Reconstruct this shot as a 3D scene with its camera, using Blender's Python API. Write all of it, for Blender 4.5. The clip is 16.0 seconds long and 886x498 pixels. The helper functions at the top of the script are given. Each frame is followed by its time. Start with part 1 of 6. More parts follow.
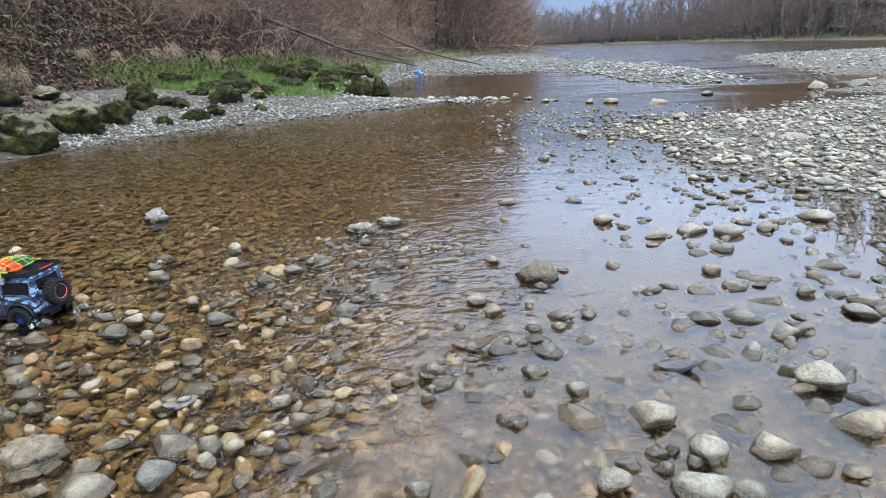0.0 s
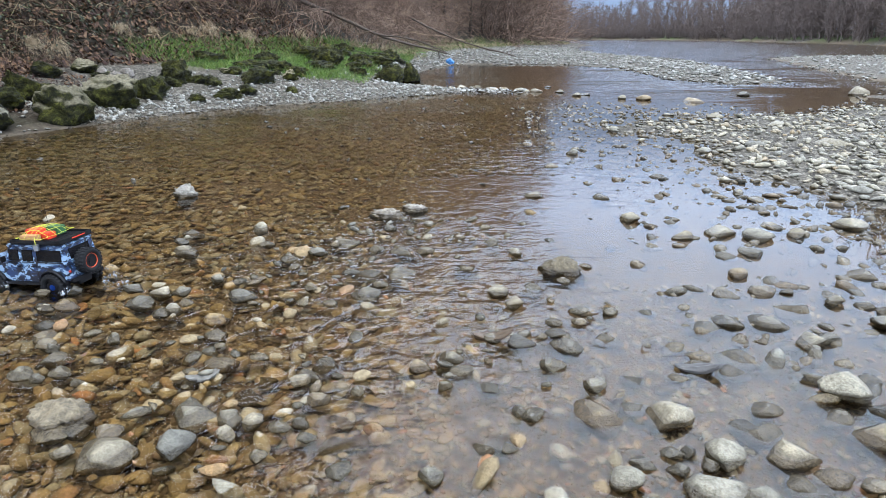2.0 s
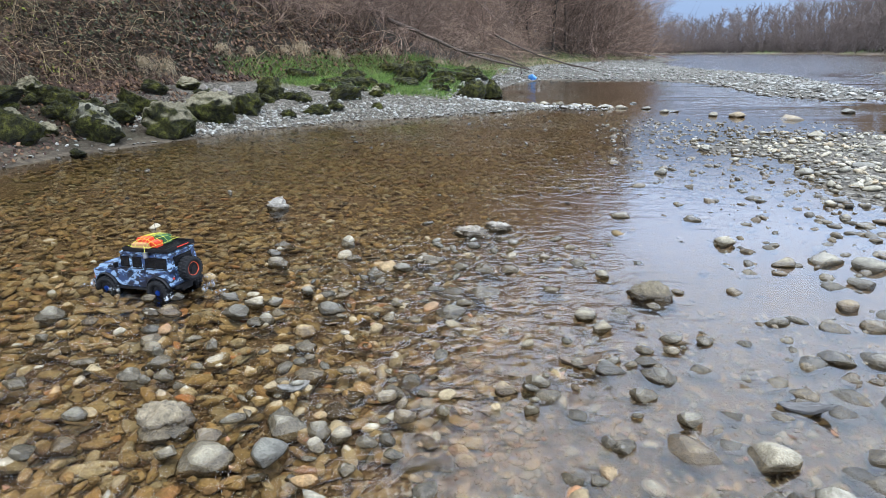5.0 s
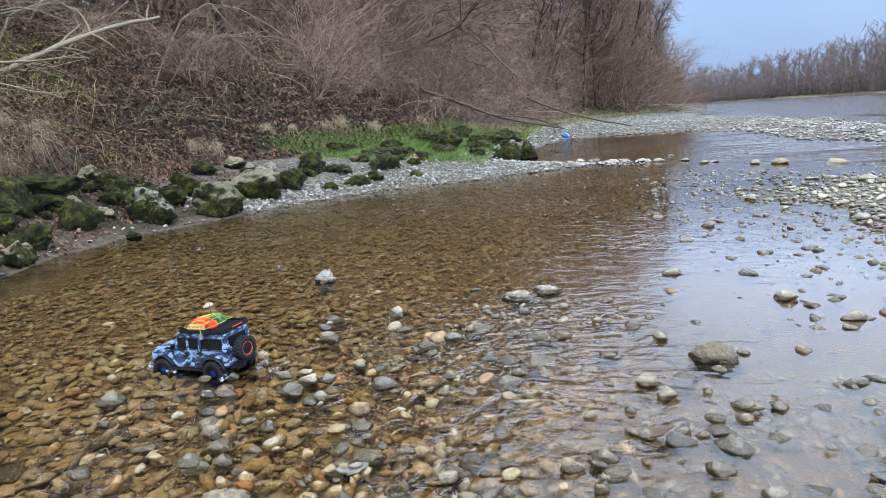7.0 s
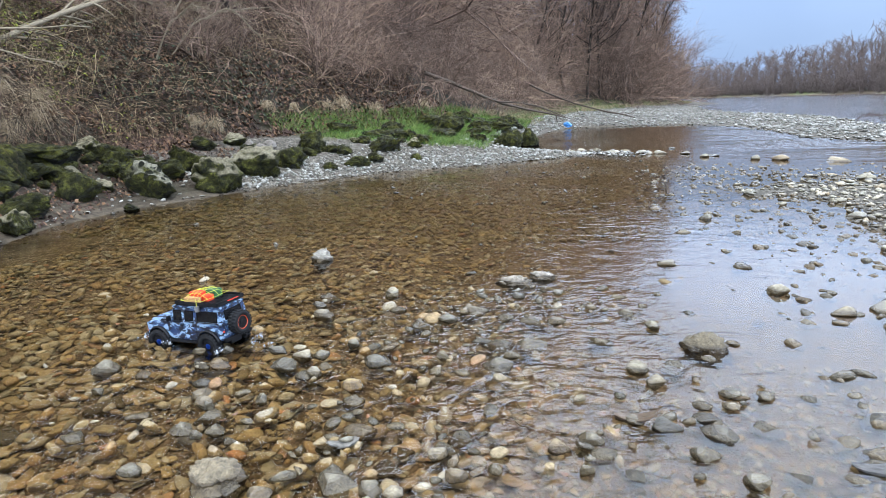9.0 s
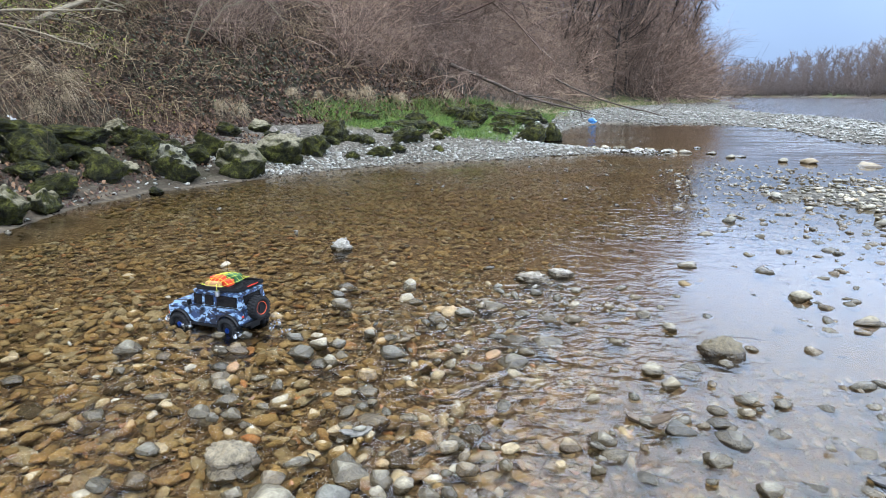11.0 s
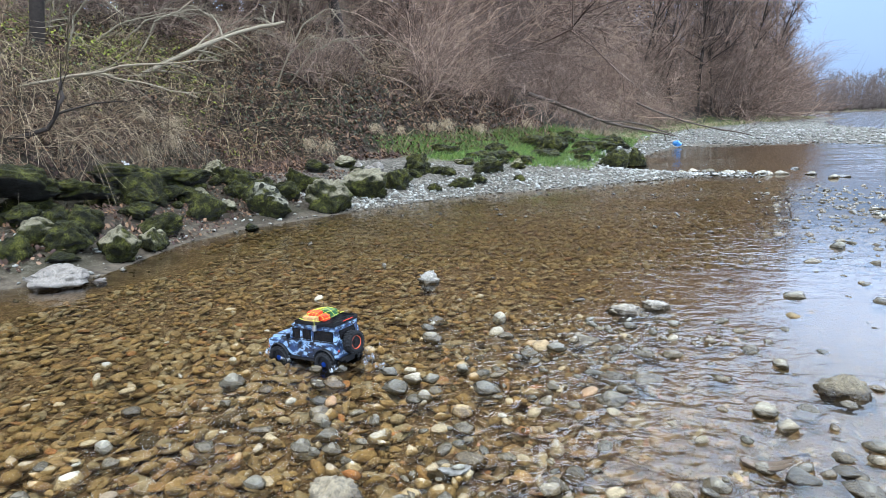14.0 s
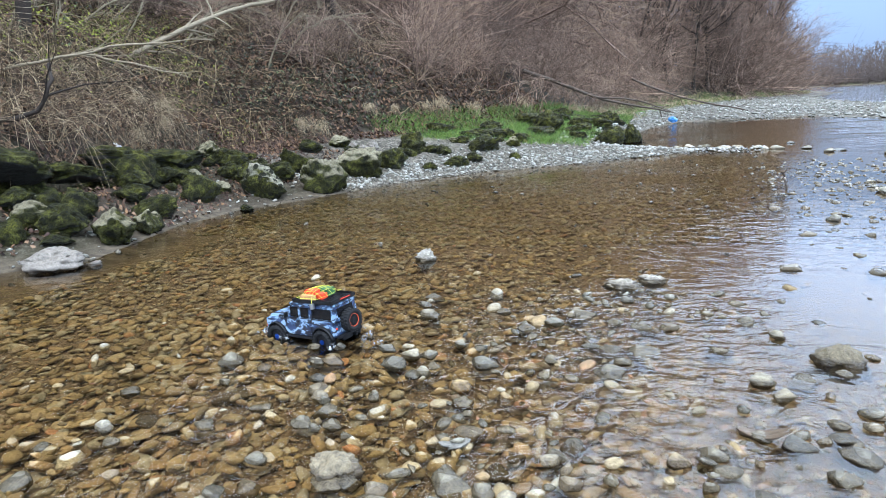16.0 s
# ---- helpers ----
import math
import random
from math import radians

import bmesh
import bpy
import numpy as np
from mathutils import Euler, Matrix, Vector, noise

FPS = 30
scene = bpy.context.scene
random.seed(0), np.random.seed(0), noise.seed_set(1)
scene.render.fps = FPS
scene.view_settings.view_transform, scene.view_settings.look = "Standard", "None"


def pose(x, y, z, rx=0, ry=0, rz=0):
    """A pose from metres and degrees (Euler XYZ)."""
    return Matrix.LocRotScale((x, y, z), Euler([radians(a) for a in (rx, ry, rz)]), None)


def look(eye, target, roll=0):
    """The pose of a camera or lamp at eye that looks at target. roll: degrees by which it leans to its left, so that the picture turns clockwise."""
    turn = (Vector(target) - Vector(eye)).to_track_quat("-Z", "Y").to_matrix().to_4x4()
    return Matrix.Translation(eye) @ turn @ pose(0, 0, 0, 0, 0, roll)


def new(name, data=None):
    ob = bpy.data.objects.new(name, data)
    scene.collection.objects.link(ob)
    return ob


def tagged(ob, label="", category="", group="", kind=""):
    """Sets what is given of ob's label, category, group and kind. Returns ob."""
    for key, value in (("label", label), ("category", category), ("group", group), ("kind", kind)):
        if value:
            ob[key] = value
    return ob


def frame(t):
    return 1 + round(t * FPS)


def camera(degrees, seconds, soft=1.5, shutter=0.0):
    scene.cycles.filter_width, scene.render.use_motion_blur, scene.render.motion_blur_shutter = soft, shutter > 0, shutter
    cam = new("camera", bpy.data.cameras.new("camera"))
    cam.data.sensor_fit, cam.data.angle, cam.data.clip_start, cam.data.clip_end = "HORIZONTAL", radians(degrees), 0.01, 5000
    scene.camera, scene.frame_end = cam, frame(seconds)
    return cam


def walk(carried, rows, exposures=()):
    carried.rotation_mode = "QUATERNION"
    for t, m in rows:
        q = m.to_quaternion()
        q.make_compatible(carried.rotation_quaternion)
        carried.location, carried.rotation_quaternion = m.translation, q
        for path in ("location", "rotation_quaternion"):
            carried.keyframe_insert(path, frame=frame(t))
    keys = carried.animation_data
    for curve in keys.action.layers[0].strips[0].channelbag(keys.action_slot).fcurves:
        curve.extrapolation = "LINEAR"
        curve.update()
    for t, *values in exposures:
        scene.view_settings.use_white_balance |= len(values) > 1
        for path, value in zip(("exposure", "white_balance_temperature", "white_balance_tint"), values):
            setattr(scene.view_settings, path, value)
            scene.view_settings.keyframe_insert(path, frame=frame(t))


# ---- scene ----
cam = camera(71.3, 16.0, soft=0.55)
PATH = [
    (0, (0.276, 0.387, 0.984), (0.302, 2.289, 0.366), -2.4),
    (0.5, (0.275, 0.386, 0.985), (0.298, 2.287, 0.363), -1.5),
    (1, (0.273, 0.385, 0.986), (0.279, 2.284, 0.356), -1.0),
    (1.5, (0.27, 0.384, 0.986), (0.24, 2.281, 0.352), -1.4),
    (2, (0.269, 0.383, 0.983), (0.223, 2.274, 0.335), -0.1),
    (2.5, (0.262, 0.386, 0.985), (0.186, 2.277, 0.338), -0.7),
    (3, (0.256, 0.384, 0.987), (0.132, 2.276, 0.349), -0.6),
    (3.5, (0.248, 0.384, 0.987), (0.063, 2.271, 0.352), -1.2),
    (4, (0.243, 0.384, 0.988), (0.001, 2.268, 0.363), -1.3),
    (4.2, (0.24, 0.386, 0.989), (-0.015, 2.268, 0.363), -1.2),
    (6.3, (0.185, 0.399, 1.027), (-0.157, 2.306, 0.532), -0.7),
    (6.5, (0.18, 0.406, 1.031), (-0.194, 2.314, 0.561), -1.8),
    (7, (0.182, 0.408, 1.032), (-0.236, 2.321, 0.625), -4.2),
    (7.5, (0.193, 0.386, 1.028), (-0.223, 2.294, 0.597), -3.0),
    (8, (0.194, 0.385, 1.024), (-0.218, 2.288, 0.569), -2.4),
    (8.5, (0.189, 0.392, 1.022), (-0.228, 2.293, 0.562), -2.9),
    (9, (0.187, 0.391, 1.02), (-0.223, 2.295, 0.566), -2.1),
    (9.5, (0.194, 0.378, 1.026), (-0.217, 2.281, 0.565), -1.7),
    (9.7, (0.198, 0.388, 1.019), (-0.237, 2.283, 0.552), -1.7),
    (12, (0.166, 0.387, 1.043), (-0.304, 2.272, 0.564), -0.3),
    (12.5, (0.149, 0.396, 1.052), (-0.357, 2.272, 0.581), -1.2),
    (13, (0.131, 0.399, 1.061), (-0.476, 2.255, 0.631), -3.2),
    (13.5, (0.126, 0.394, 1.062), (-0.567, 2.233, 0.69), -4.1),
    (14, (0.137, 0.378, 1.054), (-0.579, 2.206, 0.674), -2.9),
    (14.5, (0.14, 0.367, 1.044), (-0.585, 2.181, 0.618), -2.9),
    (15, (0.142, 0.361, 1.041), (-0.575, 2.177, 0.606), -4.0),
    (15.5, (0.141, 0.362, 1.039), (-0.565, 2.179, 0.59), -3.3),
    (16, (0.132, 0.381, 1.037), (-0.571, 2.2, 0.593), -3.6),
]
walk(cam, [(t, look(eye, target, roll)) for t, eye, target, roll in PATH], exposures=[(0, 0.40, 5950, 7), (8, 0.54, 5950, 7), (16, 0.77, 5700, 4)])

# ---- daylight: a grey winter sky with a wide soft sun behind the camera ----
world = bpy.data.worlds.new("winter_sky")
scene.world = world
world.use_nodes = True
wn, wl = world.node_tree.nodes, world.node_tree.links
sky = wn.new("ShaderNodeTexSky")
sky.sky_type, sky.sun_disc = "NISHITA", False
sky.sun_elevation, sky.sun_rotation = radians(68), radians(200)
sky.air_density, sky.dust_density, sky.ozone_density = 1.0, 3.5, 1.0
# a thin overcast over the blue: brighter overhead than at the horizon
tc = wn.new("ShaderNodeTexCoord")
sx = wn.new("ShaderNodeSeparateXYZ")
wl.new(tc.outputs["Generated"], sx.inputs["Vector"])
veil = wn.new("ShaderNodeValToRGB")
for e in range(4):
    veil.color_ramp.elements.new(0.5)
for e, (at, tone) in zip(veil.color_ramp.elements, ((0.0, (0.235, 0.315, 0.475)), (0.14, (0.315, 0.405, 0.60)), (0.24, (1.62, 1.92, 2.55)), (0.42, (2.35, 2.62, 3.15)), (0.68, (4.1, 4.4, 5.0)), (1.0, (1.35, 1.42, 1.6)))):
    e.position, e.color = at, (*tone, 1)
wl.new(sx.outputs["Z"], veil.inputs["Fac"])
cloud = wn.new("ShaderNodeTexNoise")
cloud.inputs["Scale"].default_value, cloud.inputs["Detail"].default_value = 2.2, 5
wl.new(tc.outputs["Generated"], cloud.inputs["Vector"])
cr = wn.new("ShaderNodeValToRGB")
cr.color_ramp.elements[0].position, cr.color_ramp.elements[0].color = 0.3, (0.86, 0.88, 0.92, 1)
cr.color_ramp.elements[1].position, cr.color_ramp.elements[1].color = 0.7, (1.12, 1.1, 1.08, 1)
wl.new(cloud.outputs["Fac"], cr.inputs["Fac"])
mul = wn.new("ShaderNodeMix")
mul.data_type, mul.blend_type = "RGBA", "MULTIPLY"
mul.inputs[0].default_value = 1.0
wl.new(veil.outputs["Color"], mul.inputs[6])
wl.new(cr.outputs["Color"], mul.inputs[7])
add = wn.new("ShaderNodeMix")
add.data_type, add.blend_type = "RGBA", "MIX"
add.inputs[0].default_value = 0.02
wl.new(mul.outputs[2], add.inputs[6])
wl.new(sky.outputs["Color"], add.inputs[7])
wn["Background"].inputs["Strength"].default_value = 1.0
wl.new(add.outputs[2], wn["Background"].inputs["Color"])
sun = new("sun", bpy.data.lights.new("sun", "SUN"))
sun.data.energy, sun.data.angle, sun.data.color = 1.6, radians(22), (1.0, 0.96, 0.91)
sun.matrix_world = look((0, 0, 0), (-0.12, 0.36, -0.93))


# ---- small tools ----
def nodemat(name, rough=0.8):
    m = bpy.data.materials.new(name)
    m.use_nodes = True
    b = m.node_tree.nodes["Principled BSDF"]
    b.inputs["Roughness"].default_value = rough
    return m, m.node_tree.nodes, m.node_tree.links, b


def noise_tex(n, l, scale, detail=4.0, rough=0.6, vec=None, dist=0.0):
    t = n.new("ShaderNodeTexNoise")
    t.inputs["Scale"].default_value, t.inputs["Detail"].default_value = scale, detail
    t.inputs["Roughness"].default_value, t.inputs["Distortion"].default_value = rough, dist
    if vec is not None:
        l.new(vec, t.inputs["Vector"])
    return t.outputs["Fac"]


def ramp(n, l, fac, stops):
    r = n.new("ShaderNodeValToRGB")
    while len(r.color_ramp.elements) < len(stops):
        r.color_ramp.elements.new(0.5)
    for e, (p, c) in zip(r.color_ramp.elements, stops):
        e.position = p
        e.color = (*c, 1) if len(c) == 3 else c
    l.new(fac, r.inputs["Fac"])
    return r.outputs["Color"]


def grey(n, l, fac, lo, hi):
    """A value from 0 to 1 as fac passes from lo to hi."""
    r = n.new("ShaderNodeMapRange")
    r.inputs["From Min"].default_value, r.inputs["From Max"].default_value = lo, hi
    l.new(fac, r.inputs["Value"])
    return r.outputs["Result"]


def blend(n, l, fac, a, b, how="MIX"):
    m = n.new("ShaderNodeMix")
    m.data_type, m.blend_type = "RGBA", how
    for key, v in (("Factor", fac), ("A", a), ("B", b)):
        sock = [s for s in m.inputs if s.name == key and (s.type == "VALUE" if key == "Factor" else s.type == "RGBA")][0]
        if isinstance(v, (int, float)):
            sock.default_value = v
        elif isinstance(v, tuple):
            sock.default_value = (*v, 1)
        else:
            l.new(v, sock)
    return [s for s in m.outputs if s.type == "RGBA"][0]


def calc(n, l, op, a, b=0.0):
    m = n.new("ShaderNodeMath")
    m.operation = op
    for i, v in enumerate((a, b)):
        if isinstance(v, (int, float)):
            m.inputs[i].default_value = v
        else:
            l.new(v, m.inputs[i])
    return m.outputs["Value"]


def bump(n, l, b, height, strength=0.4, distance=0.01):
    k = n.new("ShaderNodeBump")
    k.inputs["Strength"].default_value, k.inputs["Distance"].default_value = strength, distance
    l.new(height, k.inputs["Height"])
    l.new(k.outputs["Normal"], b.inputs["Normal"])


def obj_coords(n):
    return n.new("ShaderNodeTexCoord").outputs["Object"]


def np_mesh(name, verts, tris, material, smooth=True):
    """One mesh from arrays of corners and triangles."""
    verts, tris = np.asarray(verts, np.float32), np.asarray(tris, np.int32)
    me = bpy.data.meshes.new(name)
    me.vertices.add(len(verts))
    me.vertices.foreach_set("co", verts.ravel())
    k = tris.shape[1]
    me.loops.add(tris.size)
    me.loops.foreach_set("vertex_index", tris.ravel())
    me.polygons.add(len(tris))
    me.polygons.foreach_set("loop_start", np.arange(0, tris.size, k, dtype=np.int32))
    me.polygons.foreach_set("use_smooth", np.full(len(tris), smooth))
    me.update(calc_edges=True)
    me.materials.append(material)
    return me


def tubes(paths, radii, sides=3):
    """Tapered round stems along paths (count, steps, 3)."""
    paths, radii = np.asarray(paths, float), np.asarray(radii, float)
    c, s, _ = paths.shape
    d = np.gradient(paths, axis=1)
    d /= np.linalg.norm(d, axis=2, keepdims=True) + 1e-9
    ref = np.where(np.abs(d[..., 2:3]) < 0.9, np.array([0, 0, 1.0]), np.array([1.0, 0, 0]))
    u = np.cross(d, ref)
    u /= np.linalg.norm(u, axis=2, keepdims=True) + 1e-9
    w = np.cross(d, u)
    rings = []
    for k in range(sides):
        a = 2 * math.pi * k / sides
        rings.append(paths + (u * math.cos(a) + w * math.sin(a)) * radii[..., None])
    v = np.stack(rings, axis=2).reshape(-1, 3)
    i = np.arange(c)[:, None, None] * s * sides
    j = np.arange(s - 1)[None, :, None] * sides
    k = np.arange(sides)[None, None, :]
    k2 = (k + 1) % sides
    a, b, e, f = i + j + k, i + j + k2, i + j + sides + k2, i + j + sides + k
    t = np.concatenate([np.stack([a, b, e], -1).reshape(-1, 3), np.stack([a, e, f], -1).reshape(-1, 3)])
    return v, t


def join_arrays(parts):
    vs, ts, o = [], [], 0
    for v, t in parts:
        vs.append(v)
        ts.append(t + o)
        o += len(v)
    return np.concatenate(vs), np.concatenate(ts)


def part(name, bm, material, parent, label="", smooth=False):
    me = bpy.data.meshes.new(name)
    bm.to_mesh(me)
    bm.free()
    for p in me.polygons:
        p.use_smooth = smooth
    me.materials.append(material)
    ob = new(name, me)
    ob.parent = parent
    return tagged(ob, label)


# ---- the lie of the land ----
SHORE = [(-30, -60), (-9, -20), (-6.5, -2), (-4.95, 3.3), (-4.3, 3.9), (-4.5, 4.6), (-4.75, 5.4), (-4.7, 6.3), (-4.1, 7.6),
         (-3.7, 8.6), (-2.7, 9.9), (-1.3, 10.8), (-0.3, 11.7), (0.5, 12.5), (-0.2, 13.3), (-1.0, 13.8), (-1.2, 15), (-1.1, 18),
         (-0.6, 22), (0.3, 24.7), (3, 25.2), (4.3, 24.5), (5.7, 21.5), (5.5, 16), (6.3, 14.3), (7.7, 15.2), (8.8, 20), (10.5, 30),
         (9.3, 38), (9.5, 50), (12, 66), (18, 85), (22, 130), (10, 200), (-20, 300), (-120, 420)]
TOE = [(-34, -60), (-12, -20), (-8.2, -2), (-6.7, 3), (-6.5, 5), (-6.7, 7.2), (-6.2, 9.2), (-5.2, 11.2), (-4.1, 14), (-3.4, 18),
       (-2.9, 24), (-2.4, 32), (-1.2, 42), (2, 55), (8, 69), (12.3, 81), (17, 130), (4, 200), (-28, 300), (-130, 420)]
RIGHT = [(46, -80), (47, 40), (52, 81), (63, 125), (74, 180), (70, 231), (52, 310), (20, 420)]
BAR_NEAR = [(1.85, 7.6), (1.8, 8.8), (2.5, 9.3), (3.7, 8.6), (5.8, 9.9), (6.6, 10.6), (8.2, 13.0), (10.5, 14.6), (15, 14.6), (15, -3), (4, -2), (2.4, 0.4),
            (2.05, 1.6), (2.0, 2.4), (2.3, 2.9), (2.4, 3.5), (2.15, 3.8), (2.15, 4.4), (2.3, 5.4), (2.05, 6.8)]
BAR_FAR = [(10, 15.3), (11.4, 20.4), (15.2, 32.4), (19.3, 35), (30, 34), (34, 14), (16, 12.5)]
SILL = [(1.2, 12.9), (2.4, 11.9), (3.4, 11.2), (4.3, 10.9), (4.4, 10.6), (3.2, 10.75), (2.2, 11.4), (1.2, 12.5)]


def edge_distance(p, line, closed=False):
    """Distance from points p (n, 2) to a line of points."""
    q = np.array(line, float)
    if closed:
        q = np.vstack([q, q[:1]])
    best = np.full(len(p), 1e9)
    for a, b in zip(q[:-1], q[1:]):
        ab = b - a
        t = np.clip(((p - a) @ ab) / (ab @ ab), 0, 1)
        best = np.minimum(best, np.linalg.norm(p - a - t[:, None] * ab, axis=1))
    return best


def inside(p, poly):
    q = np.array(poly, float)
    r = np.roll(q, -1, axis=0)
    odd = np.zeros(len(p), bool)
    for a, b in zip(q, r):
        hit = ((a[1] > p[:, 1]) != (b[1] > p[:, 1]))
        with np.errstate(divide="ignore", invalid="ignore"):
            xs = (b[0] - a[0]) * (p[:, 1] - a[1]) / (b[1] - a[1]) + a[0]
        odd ^= hit & (p[:, 0] < xs)
    return odd


def signed(p, line, corner):
    """Positive on the side of the far corner points."""
    d = edge_distance(p, line)
    return np.where(inside(p, line + corner), d, -d)


def waves(x, y, s):
    """A cheap smooth unevenness, about -1 to 1."""
    return (np.sin(x * 1.7 * s + 1.3 * np.sin(y * 1.1 * s)) + np.sin(y * 2.3 * s + 1.7 * np.sin(x * 0.9 * s + 2)) +
            0.6 * np.sin((x + y) * 4.1 * s + 1.1) * np.sin((x - y) * 3.3 * s)) / 2.6


LEFT_CLOSE = [(-3000, 420), (-3000, -60)]


def land(x, y):
    """Height of the ground, and how far inland a place lies from the shore and from the foot of the bank."""
    p = np.stack([x, y], 1)
    s = signed(p, SHORE, LEFT_CLOSE)
    d = signed(p, TOE, LEFT_CLOSE)
    r = signed(p, RIGHT, [(3000, 420), (3000, -80)])
    b1 = signed(p, BAR_NEAR, [])
    b2 = signed(p, BAR_FAR, [])
    sill = signed(p, SILL, [])
    out = np.minimum(np.minimum(-s, -r), np.minimum(-b1, -b2))
    pool = np.exp(-(((x + 2.2) / 2.2) ** 2 + ((y - 6.8) / 3.2) ** 2))
    bed = -0.052 - 0.09 * pool - 0.35 * np.clip((out - 3) / 14, 0, 1) + 0.016 * waves(x, y, 1.6) + 0.012 * waves(y, x, 3.1)
    bed = bed - 0.25 * np.exp(-(((x - 0.5) / 1.6) ** 2 + ((y - 19) / 4.5) ** 2))
    z = np.where(out < 0.35, bed * np.clip(out / 0.35, 0, 1) ** 0.7, bed)
    strip = 0.62 * np.clip(s / (s + np.abs(d) + 1e-6), 0, 1) ** 1.1 + 0.02 + 0.03 * waves(x, y, 1.1)
    far_flat = np.clip((30 - y) / 10, 0.45, 1)
    strip = strip - 0.32 * np.clip((s / (s + np.abs(d) + 1e-6) - 0.6) / 0.2, 0, 1) * np.clip((7.4 - y) / 0.6, 0, 1)
    strip = strip * far_flat * np.clip(s / 0.25, 0, 1)
    crest = 3.9 + 0.5 * waves(x * 0.2, y * 0.2, 1) + np.clip((y - 20) / 60, 0, 1) * -1.6
    rise = crest * (1 - np.exp(-np.clip(d, 0, 60) / 5.0 * 1.25)) * 1.12
    ledge = 0.32 * np.clip(d / 0.12, 0, 1) * np.clip((8.6 - y) / 0.8, 0, 1)
    hill = ledge + 0.62 * far_flat + np.minimum(rise, crest) + 0.10 * waves(x, y, 0.9) * np.clip(d, 0, 1)
    z = np.where(s > 0, np.where(d > 0, hill, strip), z)
    z = np.where(b1 > 0, -0.02 + 0.030 * np.clip(b1 / 0.6, 0, 1) + 0.03 * np.clip(b1 / 3, 0, 1) + 0.03 * waves(x, y, 1.3), z)
    z = np.where(b2 > 0, 0.09 * np.clip(b2 / 1.2, 0, 1) + 0.02 * waves(x, y, 0.7), z)
    z = np.where(sill > 0, np.maximum(z, -0.01), z)
    z = np.where(r > 0, np.clip(r / 2.5, 0, 1) * 0.8 + np.clip((r - 3) / 12, 0, 1) * 1.8 + 0.1 * waves(x, y, 0.3), z)
    return z, s, d, r, b1, b2


def height(x, y):
    return land(np.atleast_1d(np.asarray(x, float)), np.atleast_1d(np.asarray(y, float)))[0]


# ---- materials ----
def make_ground():
    m, n, l, b = nodemat("ground", 0.9)
    v = obj_coords(n)
    zone = n.new("ShaderNodeVertexColor")
    zone.layer_name = "zone"
    sep = n.new("ShaderNodeSeparateColor")
    l.new(zone.outputs["Color"], sep.inputs["Color"])
    fine, mid, big = noise_tex(n, l, 60, 5, 0.7, v), noise_tex(n, l, 9, 5, 0.6, v), noise_tex(n, l, 0.9, 3, 0.5, v)
    vor = n.new("ShaderNodeTexVoronoi")
    vor.inputs["Scale"].default_value = 26
    l.new(v, vor.inputs["Vector"])
    bed = ramp(n, l, mid, [(0.25, (0.02, 0.014, 0.007)), (0.5, (0.06, 0.042, 0.02)), (0.75, (0.13, 0.095, 0.05))])
    bed = blend(n, l, 0.5, bed, ramp(n, l, vor.outputs["Color"], [(0.1, (0.02, 0.014, 0.007)), (0.5, (0.08, 0.058, 0.03)), (0.9, (0.18, 0.15, 0.10))]))
    grit = n.new("ShaderNodeTexVoronoi")
    grit.inputs["Scale"].default_value = 85
    l.new(v, grit.inputs["Vector"])
    bed = blend(n, l, 0.6, bed, ramp(n, l, grit.outputs["Color"], [(0.1, (0.015, 0.010, 0.006)), (0.45, (0.075, 0.048, 0.024)), (0.7, (0.14, 0.095, 0.055)), (0.95, (0.30, 0.25, 0.19))]))
    # near-black earth and litter: shade between the stems is put into the colour
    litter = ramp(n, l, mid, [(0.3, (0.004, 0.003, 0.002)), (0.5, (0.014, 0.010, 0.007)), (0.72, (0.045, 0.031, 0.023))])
    shaded_soil = blend(n, l, grey(n, l, big, 0.4, 0.65), litter, (0.020, 0.019, 0.010))
    turf = ramp(n, l, mid, [(0.3, (0.035, 0.06, 0.01)), (0.55, (0.075, 0.14, 0.016)), (0.75, (0.13, 0.19, 0.03))])
    shingle = ramp(n, l, blend(n, l, 0.55, vor.outputs["Color"], grit.outputs["Color"]), [(0.18, (0.014, 0.012, 0.009)), (0.42, (0.042, 0.036, 0.027)), (0.6, (0.10, 0.088, 0.068)), (0.85, (0.24, 0.22, 0.18))])
    c = blend(n, l, sep.outputs["Red"], bed, shaded_soil)
    c = blend(n, l, sep.outputs["Green"], c, turf)
    c = blend(n, l, sep.outputs["Blue"], c, shingle)
    silt = ramp(n, l, mid, [(0.3, (0.025, 0.019, 0.013)), (0.5, (0.060, 0.048, 0.033)), (0.7, (0.115, 0.092, 0.064))])
    c = blend(n, l, zone.outputs["Alpha"], c, silt)
    l.new(c, b.inputs["Base Color"])
    b.inputs["Specular IOR Level"].default_value = 0.15
    bump(n, l, b, blend(n, l, 0.5, fine, blend(n, l, 0.5, vor.outputs["Distance"], grit.outputs["Distance"])), 0.7, 0.02)
    return m


